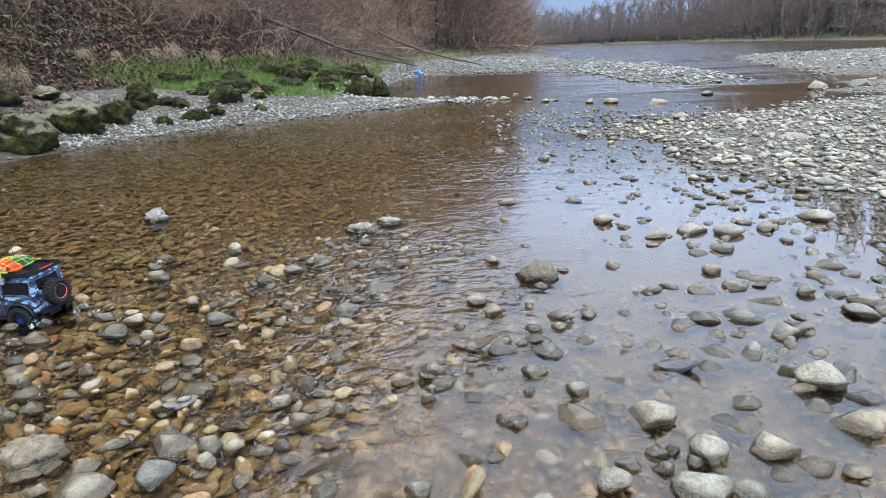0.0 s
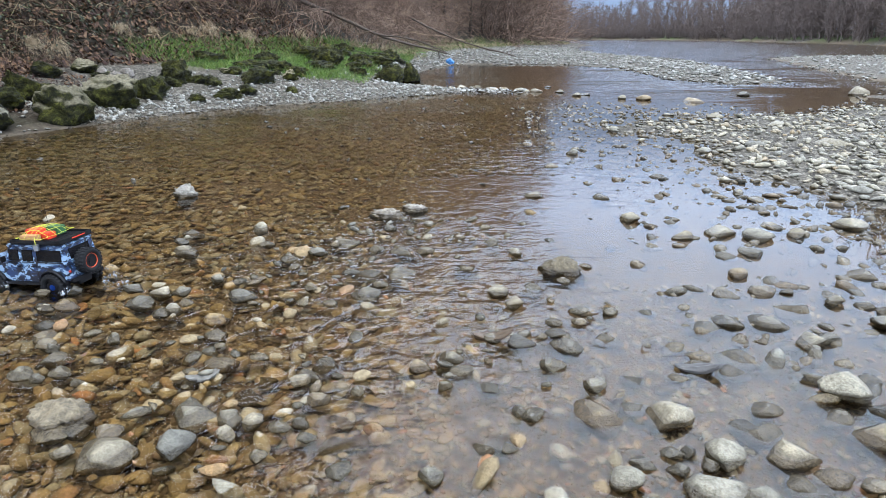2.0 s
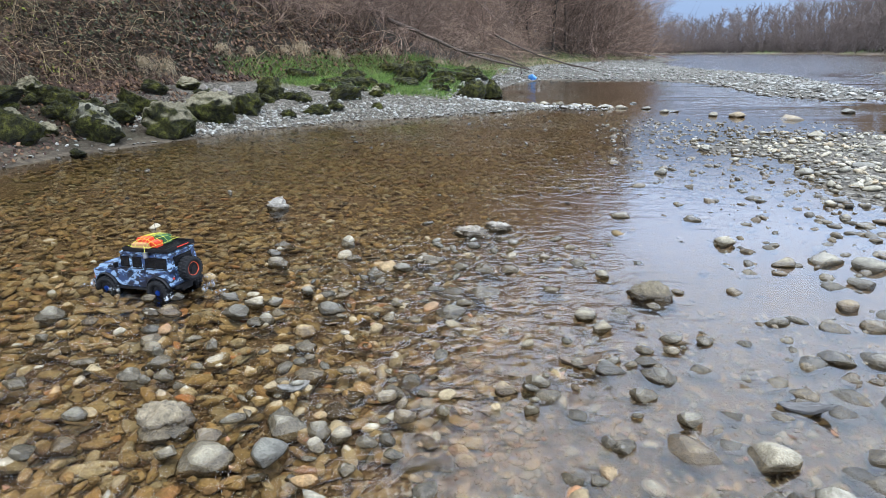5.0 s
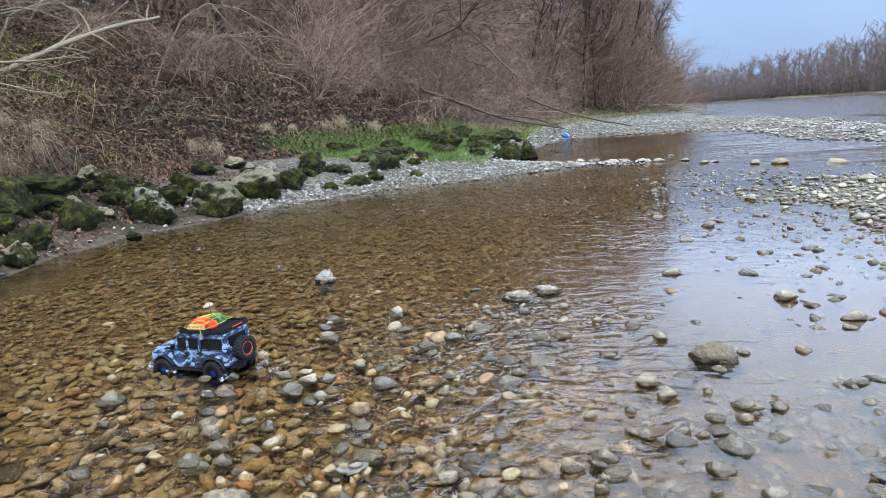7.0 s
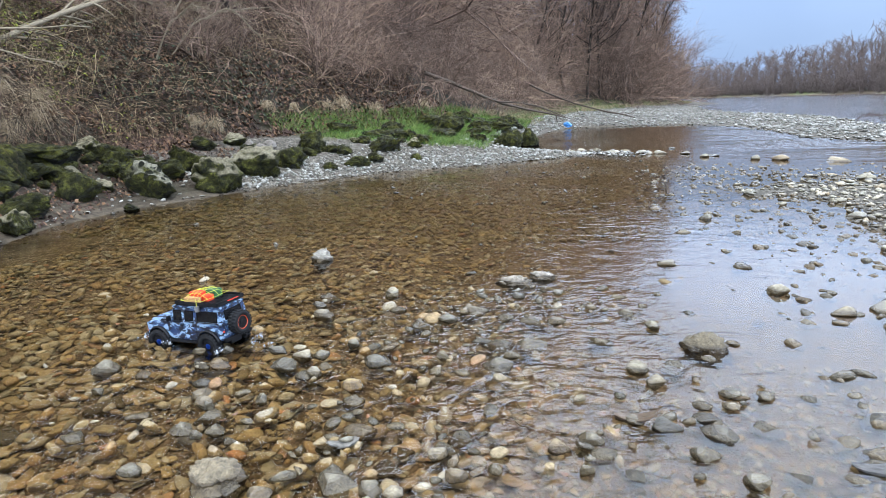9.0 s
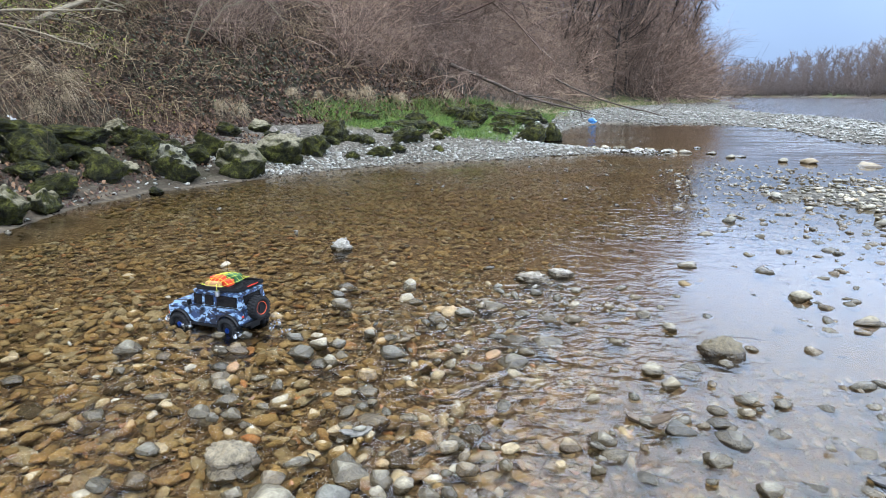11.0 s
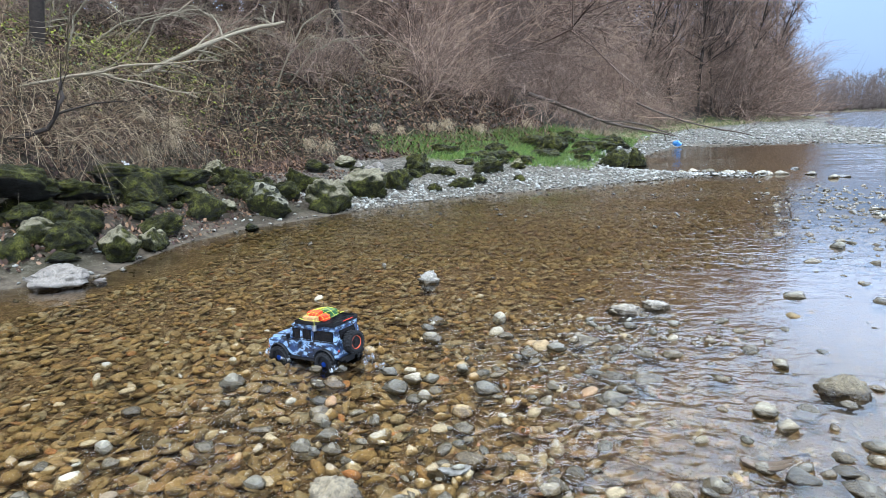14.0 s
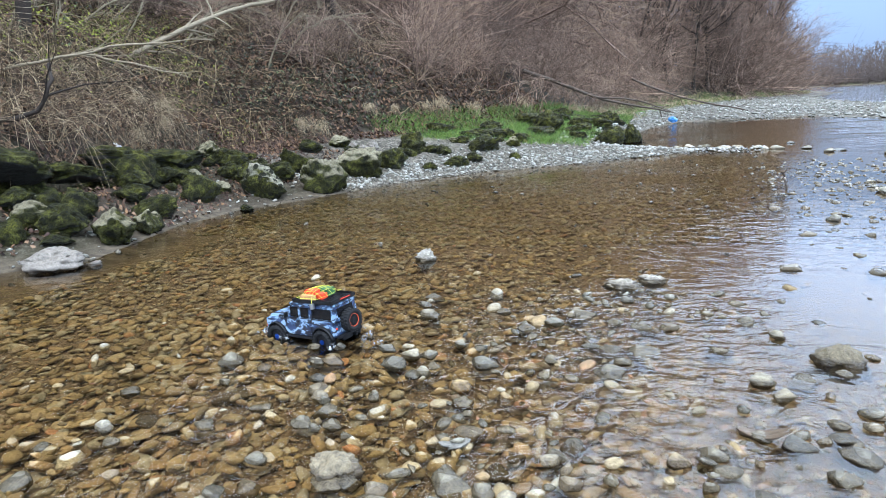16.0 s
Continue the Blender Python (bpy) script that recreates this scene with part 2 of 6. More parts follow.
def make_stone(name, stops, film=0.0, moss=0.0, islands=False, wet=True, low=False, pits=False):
    """River stone: each stone has its own tone, mottled, with pale veins; wet where water laps it, painted darker there
    for wetness and underside shade.
    """
    m, n, l, b = nodemat(name, 0.62)
    geo = n.new("ShaderNodeNewGeometry")
    info = n.new("ShaderNodeObjectInfo")
    rnd = geo.outputs["Random Per Island"] if islands else info.outputs["Random"]
    pos = geo.outputs["Position"]
    tone = ramp(n, l, rnd, stops)
    mott = noise_tex(n, l, 38, 6, 0.7, pos)
    spots = noise_tex(n, l, 150, 3, 0.6, pos)
    big = noise_tex(n, l, 9, 3, 0.5, pos)
    c = blend(n, l, 0.6, tone, ramp(n, l, mott, [(0.34, (0.22, 0.20, 0.17)), (0.5, (0.95, 0.95, 0.95)), (0.66, (1.6, 1.57, 1.5))]), "MULTIPLY")
    c = blend(n, l, 0.55, c, ramp(n, l, spots, [(0.35, (0.4, 0.38, 0.34)), (0.6, (1, 1, 1))]), "MULTIPLY")
    if film:
        c = blend(n, l, calc(n, l, "MULTIPLY", grey(n, l, big, 0.3, 0.6), film), c, (0.155, 0.110, 0.042))
    if moss:
        sepn = n.new("ShaderNodeSeparateXYZ")
        l.new(geo.outputs["Normal"], sepn.inputs["Vector"])
        up = calc(n, l, "ADD", calc(n, l, "SUBTRACT", 0.75, sepn.outputs["Z"]) if low else sepn.outputs["Z"], calc(n, l, "MULTIPLY", noise_tex(n, l, 5, 5, 0.6, pos), 1.6))
        f = grey(n, l, up, 1.15 - moss, 1.55 - moss)
        mc = ramp(n, l, noise_tex(n, l, 9, 4, 0.65, pos), [(0.36, (0.006, 0.006, 0.002)), (0.52, (0.032, 0.032, 0.007)), (0.68, (0.098, 0.096, 0.018))])
        mc = blend(n, l, 0.75, mc, ramp(n, l, noise_tex(n, l, 90, 4, 0.7, pos), [(0.38, (0.15, 0.15, 0.12)), (0.5, (1, 1, 1)), (0.62, (2.2, 2.2, 1.8))]), "MULTIPLY")
        c = blend(n, l, f, c, mc)
        if pits:
            holes = n.new("ShaderNodeTexVoronoi")
            holes.inputs["Scale"].default_value = 11
            l.new(pos, holes.inputs["Vector"])
            c = blend(n, l, grey(n, l, holes.outputs["Distance"], 0.44, 0.37), c, (0.016, 0.016, 0.008))
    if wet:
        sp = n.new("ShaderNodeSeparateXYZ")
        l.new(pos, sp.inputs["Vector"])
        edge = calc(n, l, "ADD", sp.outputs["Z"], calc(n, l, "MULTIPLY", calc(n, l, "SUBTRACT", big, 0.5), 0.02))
        # wet rim, its colour deepened to paint in the shade under the stone
        damp_shade = grey(n, l, edge, 0.032, 0.016)
        c = blend(n, l, damp_shade, c, blend(n, l, 1.0, c, (0.30, 0.26, 0.20), "MULTIPLY"))
        l.new(calc(n, l, "SUBTRACT", 0.62, calc(n, l, "MULTIPLY", damp_shade, 0.4)), b.inputs["Roughness"])
    l.new(c, b.inputs["Base Color"])
    b.inputs["Specular IOR Level"].default_value = 0.15 if moss else 0.45
    bump(n, l, b, blend(n, l, 0.5, mott, spots), 1.0, 0.09 if moss > 0.3 else 0.013)
    return m


GREYS = [(0.0, (0.152, 0.136, 0.095)), (0.2, (0.257, 0.228, 0.161)), (0.38, (0.186, 0.179, 0.144)), (0.55, (0.326, 0.294, 0.214)),
         (0.68, (0.234, 0.179, 0.105)), (0.8, (0.290, 0.261, 0.188)), (0.92, (0.117, 0.114, 0.095)), (1.0, (0.420, 0.380, 0.284))]
BROWNS = [(0.0, (0.108, 0.072, 0.028)), (0.15, (0.354, 0.250, 0.113)), (0.3, (0.197, 0.144, 0.074)), (0.45, (0.36, 0.285, 0.165)),
          (0.6, (0.265, 0.158, 0.061)), (0.72, (0.246, 0.230, 0.178)), (0.86, (0.42, 0.37, 0.27)), (0.95, (0.157, 0.134, 0.094)), (1.0, (0.413, 0.182, 0.074))]
PALES = [(0.0, (0.101, 0.095, 0.078)), (0.25, (0.210, 0.203, 0.174)), (0.5, (0.302, 0.297, 0.259)), (0.7, (0.176, 0.158, 0.124)), (1.0, (0.395, 0.386, 0.343))]
M_GROUND = make_ground()
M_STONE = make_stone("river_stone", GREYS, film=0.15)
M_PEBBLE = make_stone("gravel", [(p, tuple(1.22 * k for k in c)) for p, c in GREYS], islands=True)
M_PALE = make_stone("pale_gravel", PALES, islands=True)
M_POOL = make_stone("pool_stone", [(p, tuple(k * q for k, q in zip(c, (0.56, 0.55, 0.43)))) for p, c in BROWNS], film=0.8, islands=True, wet=False)
M_BED = make_stone("algae_stone", BROWNS, film=0.55, islands=True, wet=False)
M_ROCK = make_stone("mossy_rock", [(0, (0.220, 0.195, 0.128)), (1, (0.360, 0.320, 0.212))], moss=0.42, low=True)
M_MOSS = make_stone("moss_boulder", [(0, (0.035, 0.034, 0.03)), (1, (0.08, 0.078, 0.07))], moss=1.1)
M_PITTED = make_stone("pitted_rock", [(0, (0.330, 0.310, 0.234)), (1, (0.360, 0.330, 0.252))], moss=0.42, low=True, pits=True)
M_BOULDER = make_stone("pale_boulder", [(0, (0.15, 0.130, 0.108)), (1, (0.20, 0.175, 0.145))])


def make_water():
    m, n, l, b = nodemat("river_water", 0.02)
    out = n["Material Output"]
    n.remove(b)
    v = n.new("ShaderNodeNewGeometry").outputs["Position"]
    mp = n.new("ShaderNodeMapping")
    mp.inputs["Scale"].default_value = (1.0, 1.5, 1.0)
    l.new(v, mp.inputs["Vector"])
    fine = n.new("ShaderNodeMapping")
    fine.inputs["Scale"].default_value, fine.inputs["Rotation"].default_value = (1.05, 1.45, 1.0), (0, 0, radians(12))
    l.new(v, fine.inputs["Vector"])
    small = noise_tex(n, l, 6.5, 3, 0.5, fine.outputs["Vector"], 0.6)
    broad = noise_tex(n, l, 1.6, 2, 0.5, mp.outputs["Vector"])
    place_at = n.new("ShaderNodeSeparateXYZ")
    l.new(v, place_at.inputs["Vector"])
    lively = calc(n, l, "ADD", grey(n, l, place_at.outputs["X"], 1.9, 0.7), 0.05)
    calm = calc(n, l, "MULTIPLY", calc(n, l, "ADD", grey(n, l, noise_tex(n, l, 0.5, 2, 0.5, v), 0.38, 0.62), 0.35), lively)
    # the disturbed water behind the car
    off = n.new("ShaderNodeVectorMath")
    off.operation = "DISTANCE"
    off.inputs[1].default_value = (-0.45, 2.55, 0)
    l.new(v, off.inputs[0])
    wake = grey(n, l, off.outputs["Value"], 1.7, 0.5)
    chop = calc(n, l, "MULTIPLY", noise_tex(n, l, 7.0, 2.5, 0.5, mp.outputs["Vector"], 1.2), calc(n, l, "MULTIPLY", wake, 3.6))
    h = calc(n, l, "ADD", calc(n, l, "MULTIPLY", calc(n, l, "MULTIPLY", small, calm), 1.0), calc(n, l, "MULTIPLY", broad, 0.28))
    h = calc(n, l, "ADD", h, chop)
    far = n.new("ShaderNodeSeparateXYZ")
    l.new(v, far.inputs["Vector"])
    patches = n.new("ShaderNodeMapping")
    patches.inputs["Scale"].default_value = (0.22, 0.6, 1.0)
    l.new(v, patches.inputs["Vector"])
    breeze = grey(n, l, noise_tex(n, l, 1.0, 2, 0.5, patches.outputs["Vector"]), 0.38, 0.48)
    open_water = calc(n, l, "MAXIMUM", calc(n, l, "MULTIPLY", grey(n, l, far.outputs["Y"], 9.5, 14), calc(n, l, "MULTIPLY", breeze, grey(n, l, calc(n, l, "SUBTRACT", far.outputs["X"], calc(n, l, "MULTIPLY", far.outputs["Y"], 0.17)), 0.1, 0.8))), grey(n, l, far.outputs["Y"], 26, 36))
    h = calc(n, l, "ADD", h, calc(n, l, "MULTIPLY", calc(n, l, "MULTIPLY", noise_tex(n, l, 3.2, 3, 0.6, mp.outputs["Vector"]), open_water), 3.2))
    k = n.new("ShaderNodeBump")
    k.inputs["Strength"].default_value, k.inputs["Distance"].default_value = 0.27, 0.03
    l.new(h, k.inputs["Height"])
    gl = n.new("ShaderNodeBsdfGlossy")
    gl.inputs["Roughness"].default_value = 0.03
    tr = n.new("ShaderNodeBsdfTransparent")
    tr.inputs["Color"].default_value = (0.955, 0.875, 0.71, 1)
    fr = n.new("ShaderNodeFresnel")
    fr.inputs["IOR"].default_value = 1.39
    mix = n.new("ShaderNodeMixShader")
    l.new(calc(n, l, "ADD", calc(n, l, "MULTIPLY", open_water, 0.07), 0.025), gl.inputs["Roughness"])
    l.new(k.outputs["Normal"], gl.inputs["Normal"])
    l.new(k.outputs["Normal"], fr.inputs["Normal"])
    l.new(fr.outputs["Fac"], mix.inputs["Fac"])
    l.new(tr.outputs["BSDF"], mix.inputs[1])
    l.new(gl.outputs["BSDF"], mix.inputs[2])
    l.new(mix.outputs["Shader"], out.inputs["Surface"])
    return m


M_WATER = make_water()


def make_plain(name, stops, rough=0.8, scale=20.0, islands=True, relief=0.3):
    """A dull natural surface with a tone of its own for each piece."""
    m, n, l, b = nodemat(name, rough)
    geo = n.new("ShaderNodeNewGeometry")
    tone = ramp(n, l, geo.outputs["Random Per Island"] if islands else n.new("ShaderNodeObjectInfo").outputs["Random"], stops)
    t = noise_tex(n, l, scale, 5, 0.65, geo.outputs["Position"])
    c = blend(n, l, 0.7, tone, ramp(n, l, t, [(0.3, (0.5, 0.5, 0.5)), (0.6, (1.1, 1.1, 1.1))]), "MULTIPLY")
    l.new(c, b.inputs["Base Color"])
    b.inputs["Specular IOR Level"].default_value = 0.12 if rough > 0.65 else 0.4
    if relief:
        bump(n, l, b, t, relief, 0.01)
    return m


M_STEM = make_plain("dead_stem", [(0, (0.012, 0.008, 0.005)), (0.45, (0.050, 0.034, 0.021)), (0.7, (0.135, 0.095, 0.057)), (0.88, (0.250, 0.183, 0.107)), (1, (0.460, 0.356, 0.213))])
M_PALE_STEM = make_plain("pale_dead_stem", [(0, (0.020, 0.014, 0.008)), (0.45, (0.082, 0.057, 0.034)), (0.75, (0.190, 0.139, 0.082)), (1, (0.460, 0.361, 0.221))])
M_BARK = make_plain("bark", [(0, (0.014, 0.011, 0.009)), (0.5, (0.028, 0.022, 0.018)), (1, (0.050, 0.041, 0.034))], 0.9, 30)
M_TWIG = make_plain("bare_twig", [(0, (0.045, 0.030, 0.023)), (0.4, (0.140, 0.098, 0.076)), (0.7, (0.230, 0.168, 0.130)), (1, (0.37, 0.28, 0.21))], 0.85)
twig_n, twig_l = M_TWIG.node_tree.nodes, M_TWIG.node_tree.links
twig_b = twig_n["Principled BSDF"]
twig_c = twig_b.inputs["Base Color"].links[0].from_socket
twig_l.new(blend(twig_n, twig_l, 1.0, twig_c, ramp(twig_n, twig_l, twig_n.new("ShaderNodeObjectInfo").outputs["Random"], [(0, (0.62, 0.61, 0.63)), (0.5, (1.02, 0.97, 0.93)), (0.8, (1.3, 1.22, 1.15)), (1, (1.6, 1.5, 1.4))]), "MULTIPLY"), twig_b.inputs["Base Color"])
M_GREY_BRANCH = make_plain("weathered_branch", [(0, (0.100, 0.081, 0.054)), (0.5, (0.190, 0.156, 0.107)), (1, (0.290, 0.243, 0.168))], 0.85, 40)
M_SODDEN = make_plain("sodden_wood", [(0, (0.05, 0.038, 0.03)), (1, (0.10, 0.078, 0.06))], 0.8, 30)
M_LEAF = make_plain("fallen_leaf", [(0, (0.010, 0.006, 0.004)), (0.3, (0.050, 0.028, 0.016)), (0.5, (0.042, 0.025, 0.021)), (0.7, (0.096, 0.057, 0.038)), (0.85, (0.140, 0.077, 0.038)), (1, (0.165, 0.108, 0.068))], 0.7)
M_HAY = make_plain("dry_grass", [(0, (0.231, 0.169, 0.100)), (0.5, (0.323, 0.246, 0.154)), (1, (0.385, 0.316, 0.216))])
M_GRASS = make_plain("green_grass", [(0, (0.024, 0.045, 0.005)), (0.45, (0.066, 0.130, 0.009)), (0.8, (0.115, 0.190, 0.016)), (1, (0.200, 0.185, 0.05))], 0.6)
M_IVY = make_plain("ivy", [(0, (0.012, 0.020, 0.008)), (0.6, (0.035, 0.052, 0.018)), (1, (0.085, 0.105, 0.03))], 0.5)
M_WOOD_FAR = make_plain("far_wood", [(0, (0.100, 0.078, 0.068)), (0.5, (0.128, 0.101, 0.088)), (1, (0.165, 0.134, 0.118))], 0.95)

# ---- ground and water ----
def graded(lo, hi, step, far_lo, far_hi):
    core = np.arange(lo, hi, step)
    a, up, dn = step, [hi], [lo]
    while up[-1] < far_hi:
        a *= 1.09
        up.append(up[-1] + a)
    a = step
    while dn[-1] > far_lo:
        a *= 1.09
        dn.append(dn[-1] - a)
    return np.concatenate([dn[:0:-1], core, up])


gx = graded(-8.5, 4.2, 0.065, -900, 900)
gy = graded(0.6, 15, 0.07, -300, 1600)
GX, GY = np.meshgrid(gx, gy)
gz, gs, gd, gr, gb1, gb2 = land(GX.ravel(), GY.ravel())
nx, ny = len(gx), len(gy)
idx = np.arange(nx * ny).reshape(ny, nx)
quads = np.stack([idx[:-1, :-1], idx[:-1, 1:], idx[1:, 1:], idx[1:, :-1]], -1).reshape(-1, 4)
ground_mesh = np_mesh("ground", np.stack([GX.ravel(), GY.ravel(), gz], 1), quads, M_GROUND)
# where the earth with its painted-in shade shows
shaded_soil = np.where(gs > 0, np.clip((gd + 0.4) / 0.6, 0, 1), 0)
shaded_soil = np.maximum(shaded_soil, np.clip((gr - 1) / 2, 0, 1))
shaded_soil = np.maximum(shaded_soil, np.where(gs > 0, np.clip((8.3 - GY.ravel()) / 0.8, 0, 1) * 0.85, 0))
px, py = GX.ravel(), GY.ravel()
turf = np.clip(gs - 0.55 + 0.5 * waves(px, py, 0.8), 0, 1) * np.clip((0.5 - gd) / 0.6, 0, 1) * np.clip((py - 11.0) / 1.2, 0, 1) * np.clip((gs / (gs - gd + 1e-6) - np.interp(py, [11.4, 13, 19, 27], [0.58, 0.25, 0.32, 0.8]) - 0.22 * waves(px, py, 0.8)) * 5, 0, 1)
turf = np.maximum(turf, np.clip((gr - 1.5), 0, 1) * np.clip((5 - gr), 0, 1) * 0.6)
shing = np.where(gs > 0, np.clip(1 - turf - shaded_soil, 0, 1), 0)
shing = np.maximum(shing, np.clip(gb1 / 0.2, 0, 1))
shing = np.maximum(shing, np.clip(gb2 / 0.3, 0, 1))
shing = np.maximum(shing, np.where(gr > 0, np.clip((1.5 - gr), 0, 1), 0))
mud = np.clip((0.34 + 0.18 * waves(px, py, 1.9) - gs) / 0.15, 0, 1) * np.clip((gs + 0.32 + 0.12 * waves(px, py, 1.3)) / 0.2, 0, 1) * np.clip((8.0 - py) / 0.6, 0, 1)
zone = ground_mesh.color_attributes.new("zone", "FLOAT_COLOR", "POINT")
zone.data.foreach_set("color", np.stack([shaded_soil, turf, shing, mud], 1).astype(np.float32).ravel())
tagged(new("ground", ground_mesh), "river bed, shingle shore and leaf-strewn earth bank", "ground", kind="structure")
wv = np.array([[-60, -80, 0], [90, -80, 0], [90, 480, 0], [-60, 480, 0]], float)
tagged(new("water", np_mesh("water", wv, np.array([[0, 1, 2, 3]]), M_WATER)), "clear shallow brown river water with fine ripples", "water", kind="structure")

# ---- stones ----
def ball(level, seed, squash=0.25, lumps=0.24, facets=15):
    """A rounded, slightly lumpy and faceted stone of diameter about 1."""
    bm = bmesh.new()
    bmesh.ops.create_icosphere(bm, subdivisions=level, radius=0.5)
    rng = random.Random(seed)
    off = Vector((rng.uniform(-50, 50), rng.uniform(-50, 50), rng.uniform(-50, 50)))
    cuts = [(Vector((rng.uniform(-1, 1), rng.uniform(-1, 1), rng.uniform(-1, 1))).normalized(), rng.uniform(0.26, 0.44)) for _ in range(facets)]
    for v in bm.verts:
        p = v.co * (1 + lumps * noise.noise(v.co * 2.2 + off) + 0.4 * lumps * noise.noise(v.co * 5.5 + off) + (0.16 * lumps * noise.noise(v.co * 14 + off) if level > 2 else 0))
        for nrm, dd in cuts:
            over = p.dot(nrm) - dd
            if over > 0:
                p = p - nrm * over * min(0.97, 0.7 + squash)
        v.co = p
    vs = np.array([v.co[:] for v in bm.verts])
    ts = np.array([[v.index for v in f.verts] for f in bm.faces])
    bm.free()
    return vs, ts


def scatter(bases, xy, z, size, flat, rng, tilt=0.25):
    """Many stones as one array of corners and triangles."""
    out = []
    which = rng.integers(0, len(bases), len(xy))
    for k, (bv, bt) in enumerate(bases):
        i = np.where(which == k)[0]
        if not len(i):
            continue
        a = rng.uniform(0, 2 * math.pi, len(i))
        sc = np.stack([size[i] * rng.uniform(0.85, 1.55, len(i)), size[i] * rng.uniform(0.55, 0.98, len(i)), size[i] * flat[i]], 1)
        v = bv[None] * sc[:, None, :]
        tx, ty = rng.normal(0, tilt, len(i)), rng.normal(0, tilt, len(i))
        v[..., 2] += v[..., 0] * tx[:, None] * 0.7 + v[..., 1] * ty[:, None] * 0.7
        ca, sa = np.cos(a)[:, None], np.sin(a)[:, None]
        x, y = v[..., 0] * ca - v[..., 1] * sa, v[..., 0] * sa + v[..., 1] * ca
        v = np.stack([x + xy[i, 0:1], y + xy[i, 1:2], v[..., 2] + z[i, None]], -1)
        t = bt[None] + (np.arange(len(i)) * len(bv))[:, None, None]
        out.append((v.reshape(-1, 3), t.reshape(-1, 3)))
    return join_arrays(out)


def place(n, x0, x1, y0, y1, rng, keep):
    p = np.stack([rng.uniform(x0, x1, n), rng.uniform(y0, y1, n)], 1)
    info = land(p[:, 0], p[:, 1])
    k = keep(p, *info)
    return p[k], info[0][k]


RNG = np.random.default_rng(7)
MID = [ball(2, s) for s in range(6)]
LOW = [ball(1, 20 + s, lumps=0.25) for s in range(6)]


def stones_stuff(name, label, material, p, z, size, flat, sink, bases=LOW):
    v, t = scatter(bases, p, z + size * flat * sink, size, flat, RNG)
    return tagged(new(name, np_mesh(name, v, t, material)), label, "gravel", kind="stuff")


# pebbles of the bed, close by and out to the pool
p, z = place(27000, -4.0, 2.2, 0.9, 5.6, RNG, lambda p, z, s, d, r, b1, b2: (s < -0.05) & (b1 < -0.05) & (RNG.random(len(p)) < np.clip(3.2 / p[:, 1], 0.45, 1)))
size = (0.020 + 0.085 * RNG.random(len(p)) ** 3.0) * np.interp(p[:, 0], [-0.9, 0.5], [1.0, 0.5])
low = np.minimum(z + size * 0.12 + RNG.normal(0, 0.004, len(p)), -0.010 - size * 0.16) - np.interp(p[:, 0], [0.0, 0.7], [0, 0.014])
thin = RNG.uniform(0.2, 0.42, len(p))
keep = (p[:, 0] < 0.25) | (size < 0.022) | (RNG.random(len(p)) < 0.3)
p, low, size, thin = p[keep], low[keep], size[keep], thin[keep]
near = (p[:, 1] < 3.0) & (np.abs(p[:, 0] + 0.3) < 2.1) & (size > 0.024)
COARSE = [ball(1, 90 + s, lumps=0.3) for s in range(4)]
for pick, bases in ((near, [ball(2, 300 + s, 0.3, 0.3, 16) for s in range(10)]), (~near, COARSE)):
    stones_stuff("bed_pebbles", "brown algae-coated pebbles on the bed of the shallow river", M_BED, p[pick], low[pick], size[pick], thin[pick], 0.0, bases)
p, z = place(16000, -4.6, 2.2, 5.2, 12, RNG, lambda p, z, s, d, r, b1, b2: (s < -0.1) & (b1 < -0.1))
size = 0.035 + 0.075 * RNG.random(len(p)) ** 2.2
stones_stuff("pool_pebbles", "dark brown pebbles on the bed of the pool", M_POOL, p, np.minimum(z, -0.05), size, np.full(len(p), 0.5), 0.25, [ball(1, 60, lumps=0.3), ball(1, 61, lumps=0.3)])
p, z = place(9000, -1.7, 1.5, 1.15, 2.7, RNG, lambda p, z, s, d, r, b1, b2: (b1 < -0.1) & (RNG.random(len(p)) < np.clip(1.9 - 0.55 * p[:, 1], 0.15, 1)))
size = 0.007 + 0.013 * RNG.random(len(p)) ** 1.6
stones_stuff("bed_grit", "fine amber and grey grit between the stones of the bed", M_BED, p, z + np.abs(RNG.normal(0.008, 0.008, len(p))), size, np.full(len(p), 0.6), 0.1, [ball(1, 95, lumps=0.35), ball(1, 96, lumps=0.35)])
p, z = place(3600, 0.1, 2.0, 1.15, 2.9, RNG, lambda p, z, s, d, r, b1, b2: (b1 < -0.1) & (RNG.random(len(p)) < np.clip(1.7 - 0.45 * p[:, 1], 0.2, 1)))
size = 0.012 + 0.026 * RNG.random(len(p)) ** 1.8
stones_stuff("bed_gravel", "brown and pale gravel on the bed of the calm shallows", M_BED, p, np.minimum(z + 0.012, -0.022), size, np.full(len(p), 0.5), 0.1, [ball(2, 97, lumps=0.35), ball(2, 98, lumps=0.35)])
# low shoals of small stones that break the surface
shoal = np.concatenate([RNG.normal((0.05, 3.55), (0.28, 0.22), (75, 2)), RNG.normal((-0.35, 2.95), (0.3, 0.2), (60, 2)), RNG.normal((-0.55, 2.05), (0.2, 0.25), (45, 2)), RNG.normal((0.5, 2.3), (0.25, 0.2), (40, 2))])
size = 0.025 + 0.055 * RNG.random(len(shoal)) ** 1.8
stones_stuff("shoal_stones", "small grey and white stones breaking the surface of the shallows", M_PEBBLE, shoal, RNG.normal(-0.004, 0.008, len(shoal)), size, np.full(len(shoal), 0.5), 0.1, MID)
